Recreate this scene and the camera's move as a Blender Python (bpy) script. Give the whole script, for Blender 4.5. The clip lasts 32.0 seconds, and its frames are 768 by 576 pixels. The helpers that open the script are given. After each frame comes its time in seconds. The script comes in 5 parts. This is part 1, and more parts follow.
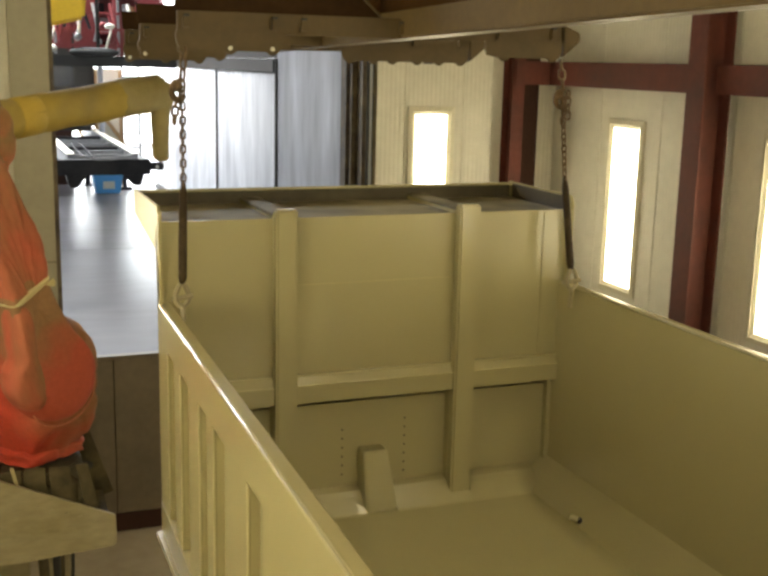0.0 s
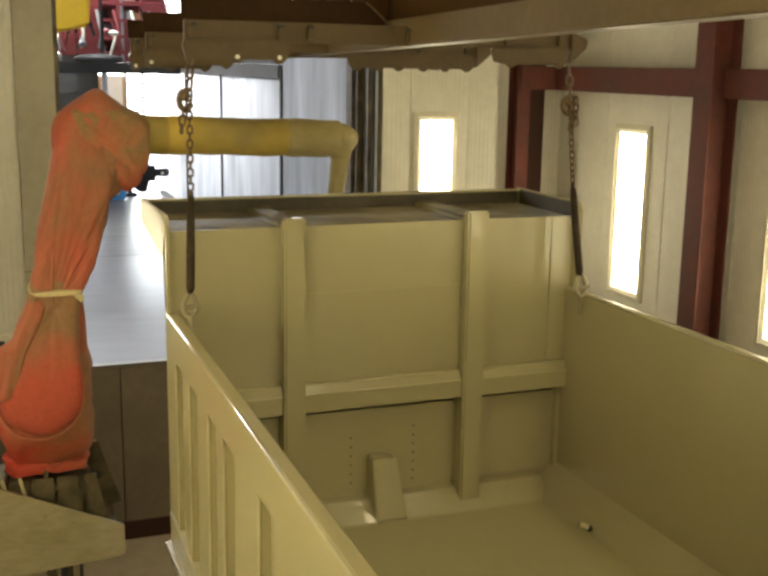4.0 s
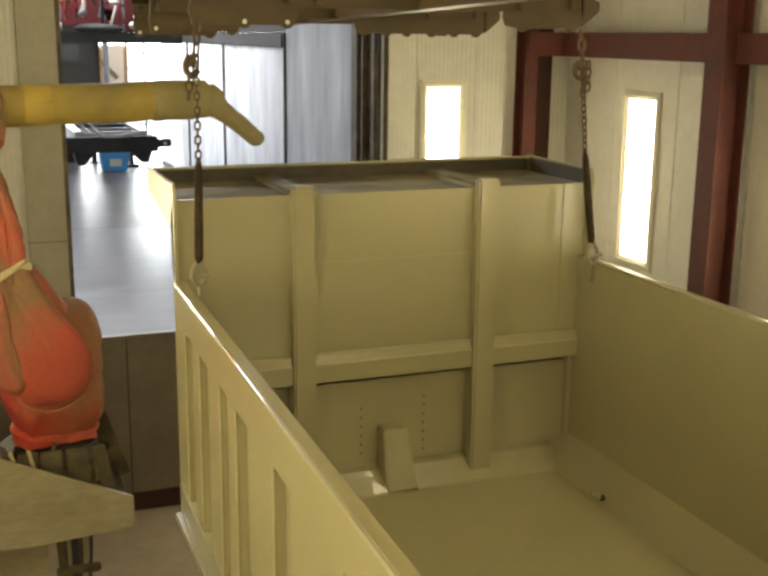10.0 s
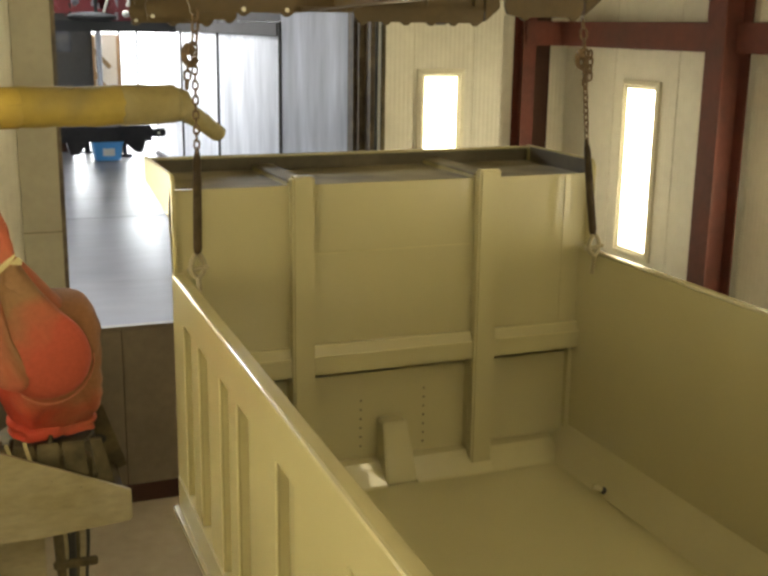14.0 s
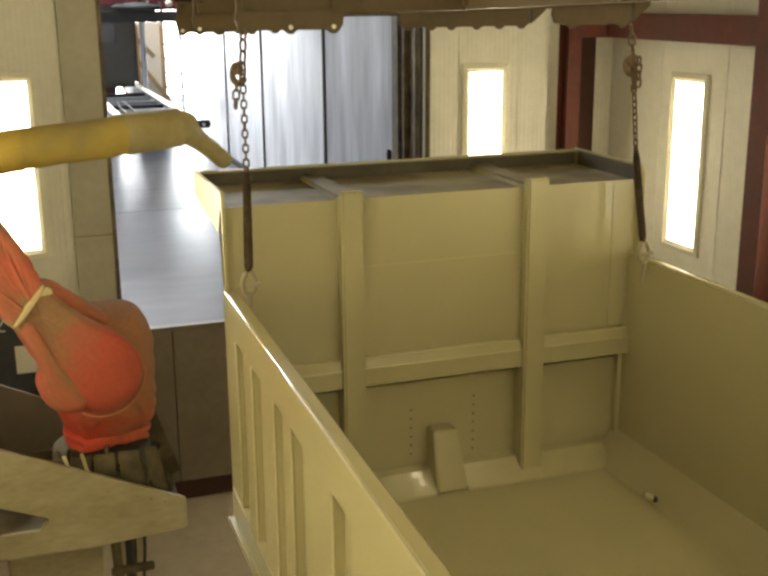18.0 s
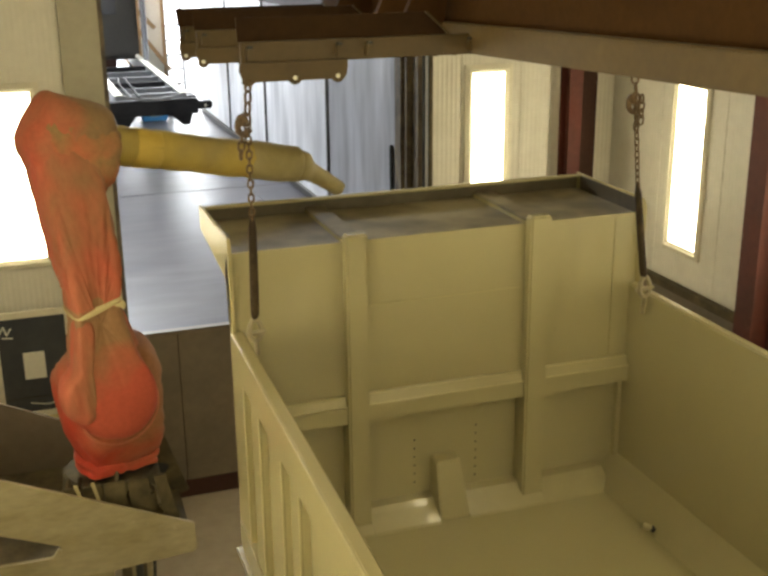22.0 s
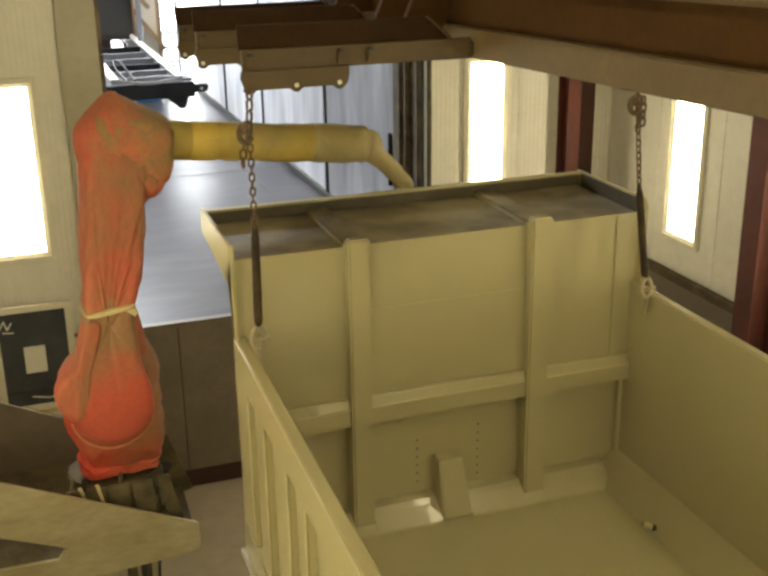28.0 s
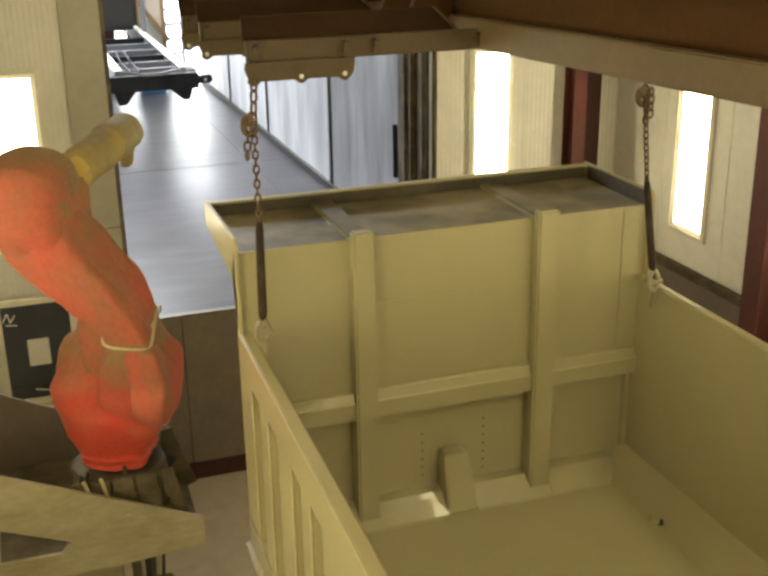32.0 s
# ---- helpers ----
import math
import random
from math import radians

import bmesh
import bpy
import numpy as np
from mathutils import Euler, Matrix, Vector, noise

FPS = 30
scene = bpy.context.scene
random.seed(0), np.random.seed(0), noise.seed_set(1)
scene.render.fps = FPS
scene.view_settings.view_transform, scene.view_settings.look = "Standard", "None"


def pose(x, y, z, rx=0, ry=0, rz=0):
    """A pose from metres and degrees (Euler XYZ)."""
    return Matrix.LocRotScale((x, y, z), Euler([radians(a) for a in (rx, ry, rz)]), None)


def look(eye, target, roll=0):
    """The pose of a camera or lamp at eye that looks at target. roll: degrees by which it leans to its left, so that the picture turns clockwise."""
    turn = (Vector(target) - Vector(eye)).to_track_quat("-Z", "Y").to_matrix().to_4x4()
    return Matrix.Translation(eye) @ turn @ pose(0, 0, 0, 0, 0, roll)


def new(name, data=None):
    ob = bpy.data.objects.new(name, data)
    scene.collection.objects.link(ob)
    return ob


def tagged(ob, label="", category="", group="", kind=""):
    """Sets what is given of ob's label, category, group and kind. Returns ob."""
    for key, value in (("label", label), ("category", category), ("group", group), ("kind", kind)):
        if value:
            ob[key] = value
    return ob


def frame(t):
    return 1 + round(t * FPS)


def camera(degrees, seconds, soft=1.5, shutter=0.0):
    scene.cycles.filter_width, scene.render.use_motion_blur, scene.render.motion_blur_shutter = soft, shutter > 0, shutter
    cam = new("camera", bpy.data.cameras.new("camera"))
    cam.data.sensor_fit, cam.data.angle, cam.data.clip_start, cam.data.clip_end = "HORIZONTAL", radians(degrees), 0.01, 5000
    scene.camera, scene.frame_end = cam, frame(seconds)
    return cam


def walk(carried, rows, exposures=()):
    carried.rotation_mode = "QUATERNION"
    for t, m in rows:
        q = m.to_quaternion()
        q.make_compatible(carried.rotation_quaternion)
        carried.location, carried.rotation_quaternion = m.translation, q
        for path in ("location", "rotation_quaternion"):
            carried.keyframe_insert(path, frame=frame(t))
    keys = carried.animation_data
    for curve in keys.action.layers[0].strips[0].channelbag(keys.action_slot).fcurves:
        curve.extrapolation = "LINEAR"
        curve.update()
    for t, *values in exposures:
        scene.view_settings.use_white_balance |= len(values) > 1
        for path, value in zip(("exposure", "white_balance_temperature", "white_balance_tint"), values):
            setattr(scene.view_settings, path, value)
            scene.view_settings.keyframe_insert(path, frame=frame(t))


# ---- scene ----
# ---- camera ----
cam = camera(39.3, 32.0, soft=3.0)
PATH = [
    (0, -0.849, -5.594, 2.613, 78.12, -1.30, -21.23),
    (0.5, -0.840, -5.603, 2.622, 77.96, -0.85, -21.19),
    (1, -0.851, -5.591, 2.623, 77.85, -0.90, -21.21),
    (1.5, -0.846, -5.583, 2.623, 78.26, -0.76, -21.08),
    (2, -0.856, -5.575, 2.636, 78.25, -1.20, -21.14),
    (2.5, -0.852, -5.573, 2.641, 78.51, -0.88, -21.25),
    (4.5, -0.865, -5.549, 2.629, 78.05, -1.00, -21.05),
    (5, -0.868, -5.532, 2.623, 77.76, -1.06, -21.08),
    (5.5, -0.871, -5.524, 2.614, 77.70, -1.19, -21.11),
    (6, -0.867, -5.521, 2.610, 77.41, -1.29, -20.99),
    (6.5, -0.873, -5.507, 2.609, 77.20, -1.28, -21.04),
    (7, -0.873, -5.507, 2.611, 77.30, -1.20, -21.05),
    (7.5, -0.872, -5.503, 2.613, 77.52, -1.05, -20.97),
    (8, -0.862, -5.507, 2.614, 77.91, -0.91, -21.13),
    (8.5, -0.875, -5.503, 2.614, 77.63, -0.56, -21.14),
    (9, -0.872, -5.490, 2.619, 77.42, -0.19, -21.16),
    (9.5, -0.872, -5.488, 2.608, 77.05, -0.29, -21.07),
    (10, -0.882, -5.483, 2.605, 76.77, -0.66, -21.05),
    (10.5, -0.882, -5.478, 2.603, 76.38, -0.61, -21.17),
    (11, -0.886, -5.461, 2.597, 76.33, -0.80, -21.22),
    (11.5, -0.895, -5.463, 2.602, 76.27, -0.95, -21.39),
    (12, -0.900, -5.457, 2.601, 76.16, -0.80, -21.47),
    (12.5, -0.899, -5.447, 2.599, 76.16, -0.79, -21.60),
    (13, -0.878, -5.456, 2.618, 75.96, -0.73, -21.26),
    (13.5, -0.895, -5.438, 2.598, 76.06, -0.73, -21.42),
    (14, -0.902, -5.414, 2.599, 76.24, -0.76, -21.45),
    (14.5, -0.918, -5.372, 2.608, 77.06, -0.82, -20.45),
    (16.5, -0.912, -5.388, 2.632, 76.73, 0.52, -18.92),
    (17, -0.911, -5.386, 2.636, 76.78, 0.58, -18.99),
    (17.5, -0.914, -5.381, 2.683, 75.96, 1.29, -19.37),
    (18, -0.922, -5.375, 2.808, 74.84, 0.43, -19.37),
    (18.5, -0.921, -5.358, 2.851, 74.63, -0.06, -19.04),
    (19, -0.916, -5.353, 2.903, 73.97, 0.21, -19.09),
    (19.5, -0.922, -5.350, 2.987, 73.57, -0.12, -19.11),
    (20, -0.923, -5.338, 3.059, 73.55, -0.26, -18.85),
    (20.5, -0.914, -5.333, 3.138, 73.16, 0.29, -19.11),
    (21, -0.913, -5.320, 3.204, 72.78, 0.27, -19.22),
    (21.5, -0.919, -5.317, 3.270, 72.38, 0.49, -19.09),
    (22, -0.909, -5.307, 3.335, 71.87, 0.53, -19.32),
    (22.5, -0.911, -5.294, 3.401, 71.54, 0.41, -19.32),
    (23, -0.909, -5.290, 3.462, 71.16, 0.53, -19.42),
    (23.5, -0.905, -5.286, 3.498, 71.02, 0.56, -19.55),
    (24, -0.904, -5.287, 3.516, 70.92, 0.70, -19.82),
    (24.5, -0.898, -5.294, 3.519, 70.81, 1.11, -19.74),
    (25, -0.900, -5.282, 3.517, 70.53, 1.14, -19.85),
    (25.5, -0.900, -5.277, 3.510, 70.35, 1.18, -19.88),
    (27.5, -0.905, -5.251, 3.507, 70.32, 0.67, -19.58),
    (28, -0.926, -5.246, 3.516, 70.27, 0.77, -19.66),
    (28.5, -0.913, -5.234, 3.511, 70.32, 0.57, -19.33),
    (29, -0.913, -5.227, 3.517, 70.43, 0.62, -19.31),
    (29.5, -0.910, -5.229, 3.511, 70.36, 0.77, -19.31),
    (30, -0.907, -5.226, 3.515, 70.34, 0.90, -19.47),
    (30.5, -0.913, -5.212, 3.509, 70.27, 0.77, -19.65),
    (31, -0.911, -5.210, 3.514, 70.08, 0.60, -19.49),
    (31.5, -0.908, -5.209, 3.509, 69.87, 0.68, -19.40),
    (32, -0.918, -5.201, 3.509, 69.82, 0.80, -19.45),
]
# the picture's brightness is held nearly steady by the camera
walk(cam, [(r[0], pose(*r[1:])) for r in PATH], exposures=[(0, 0.04), (16, 0.06), (23, 0.11), (28, 0.19), (32, 0.26)])

# ---- light ----
world = bpy.data.worlds.new("world")
scene.world = world
world.use_nodes = True
wn = world.node_tree
sky = wn.nodes.new("ShaderNodeTexSky")
sky.sky_type, sky.sun_disc = "NISHITA", False
sky.sun_elevation, sky.sun_rotation = radians(48), radians(20)
wn.links.new(sky.outputs[0], wn.nodes["Background"].inputs[0])
wn.nodes["Background"].inputs[1].default_value = 0.12
sun = new("sun", bpy.data.lights.new("sun", "SUN"))
sun.data.energy, sun.data.angle, sun.data.color = 3.0, radians(0.6), (1.0, 0.96, 0.9)
sun.matrix_world = look((20, 40, 40), (0, 0, 0))


def daylight(name, eye, target, w, h, power, color):
    """An area lamp: the sky's light from outside in an opening, or added fill."""
    la = bpy.data.lights.new(name, "AREA")
    la.shape, la.size, la.size_y, la.energy, la.color = "RECTANGLE", w, h, power, color
    ob = new(name, la)
    ob.matrix_world = look(eye, target)
    return ob


daylight("bay_daylight", (5.5, 25.7, 2.35), (4.5, 10.0, 1.0), 15.0, 4.5, 1700, (0.93, 0.97, 1.0))
# added to brighten the shop; the roof over it has no opening
daylight("shop_fill_lamp", (-0.8, 16.4, 7.40), (-0.8, 16.4, 0.5), 5.0, 8.0, 4000, (0.93, 0.97, 1.0))

# ---- materials ----


def material(name, color, rough=0.6, metal=0.0, spread=0.12, grain=30.0, bump=0.1, stain=None, stain_scale=1.6, amount=0.5, coat=0.0, ribs=None, stretch=None, island=0.0, ramp_at=None, detail=6.0, lean=None, sheen=0.12, spec=0.5):
    """A surface with variation at two scales, blotches of a second colour (stain) and a fine relief. ribs: (axis, per metre, depth). lean: how the stain fades along x, y and z, and an offset."""
    m = bpy.data.materials.new(name)
    m.use_nodes = True
    t = m.node_tree
    n, li = t.nodes, t.links
    b = n["Principled BSDF"]
    co = n.new("ShaderNodeTexCoord")
    src = co.outputs["Object"]
    if stretch:
        mp = n.new("ShaderNodeMapping")
        mp.inputs["Scale"].default_value = stretch
        li.new(src, mp.inputs[0])
        src = mp.outputs[0]
    fine, broad = n.new("ShaderNodeTexNoise"), n.new("ShaderNodeTexNoise")
    fine.inputs["Scale"].default_value, fine.inputs["Detail"].default_value = grain, 5
    broad.inputs["Scale"].default_value, broad.inputs["Detail"].default_value = stain_scale, detail
    broad.inputs["Roughness"].default_value = 0.62
    for k in (fine, broad):
        li.new(src, k.inputs["Vector"])
    ramp = n.new("ShaderNodeValToRGB")
    ramp.color_ramp.elements[0].position, ramp.color_ramp.elements[1].position = 0.5 - amount * 0.24, 0.5 + 0.3 * (1.1 - amount)
    if ramp_at:
        ramp.color_ramp.elements[0].position, ramp.color_ramp.elements[1].position = ramp_at
    c = Vector(color)
    s = Vector(stain) if stain else c * (1 - 1.6 * spread)
    ramp.color_ramp.elements[0].color, ramp.color_ramp.elements[1].color = (*s, 1), (*c, 1)
    fac = broad.outputs["Fac"]
    if lean:
        dot, add = n.new("ShaderNodeVectorMath"), n.new("ShaderNodeMath")
        dot.operation, add.operation = "DOT_PRODUCT", "ADD"
        dot.inputs[1].default_value = lean[:3]
        li.new(co.outputs["Object"], dot.inputs[0])
        shift = n.new("ShaderNodeMath")
        shift.operation = "ADD"
        shift.inputs[1].default_value = lean[3]
        li.new(dot.outputs["Value"], shift.inputs[0])
        li.new(shift.outputs[0], add.inputs[0])
        li.new(fac, add.inputs[1])
        fac = add.outputs[0]
    li.new(fac, ramp.inputs[0])
    mix = n.new("ShaderNodeMix")
    mix.data_type, mix.blend_type = "RGBA", "MULTIPLY"
    mix.inputs[0].default_value = 1.0
    li.new(ramp.outputs[0], mix.inputs[6])
    r2 = n.new("ShaderNodeMapRange")
    r2.inputs[1].default_value, r2.inputs[2].default_value = 0.3, 0.7
    r2.inputs[3].default_value, r2.inputs[4].default_value = 1 - spread, 1 + spread * 0.5
    li.new(fine.outputs["Fac"], r2.inputs[0])
    li.new(r2.outputs[0], mix.inputs[7])
    out = mix.outputs[2]
    if island:
        info = n.new("ShaderNodeObjectInfo")
        r3 = n.new("ShaderNodeMapRange")
        r3.inputs[3].default_value, r3.inputs[4].default_value = 1 - island, 1 + island
        li.new(info.outputs["Random"], r3.inputs[0])
        m2 = n.new("ShaderNodeMix")
        m2.data_type, m2.blend_type = "RGBA", "MULTIPLY"
        m2.inputs[0].default_value = 1.0
        li.new(out, m2.inputs[6])
        li.new(r3.outputs[0], m2.inputs[7])
        out = m2.outputs[2]
    li.new(out, b.inputs["Base Color"])
    rr = n.new("ShaderNodeMapRange")
    rr.inputs[3].default_value, rr.inputs[4].default_value = max(0.03, rough - sheen), min(1.0, rough + sheen)
    li.new(broad.outputs["Fac"], rr.inputs[0])
    li.new(rr.outputs[0], b.inputs["Roughness"])
    b.inputs["Metallic"].default_value = metal
    b.inputs["Specular IOR Level"].default_value = spec
    b.inputs["Coat Weight"].default_value = coat
    bp = n.new("ShaderNodeBump")
    bp.inputs["Strength"].default_value, bp.inputs["Distance"].default_value = bump, 0.004
    li.new(fine.outputs["Fac"], bp.inputs["Height"])
    if ribs:
        axis, per, depth = ribs
        wv = n.new("ShaderNodeTexWave")
        wv.wave_type, wv.bands_direction, wv.wave_profile = "BANDS", axis, "SIN"
        wv.inputs["Scale"].default_value, wv.inputs["Distortion"].default_value = per * 0.314, 0.0
        li.new(co.outputs["Object"], wv.inputs["Vector"])
        b2 = n.new("ShaderNodeBump")
        b2.inputs["Strength"].default_value, b2.inputs["Distance"].default_value = 0.6, depth
        li.new(wv.outputs["Fac"], b2.inputs["Height"])
        li.new(bp.outputs[0], b2.inputs["Normal"])
        bp = b2
    li.new(bp.outputs[0], b.inputs["Normal"])
    return m


def glow(name, color, strength):
    m = bpy.data.materials.new(name)
    m.use_nodes = True
    b = m.node_tree.nodes["Principled BSDF"]
    b.inputs["Base Color"].default_value = (0.9, 0.9, 0.88, 1)
    b.inputs["Emission Color"].default_value = (*color, 1)
    b.inputs["Emission Strength"].default_value = strength
    return m


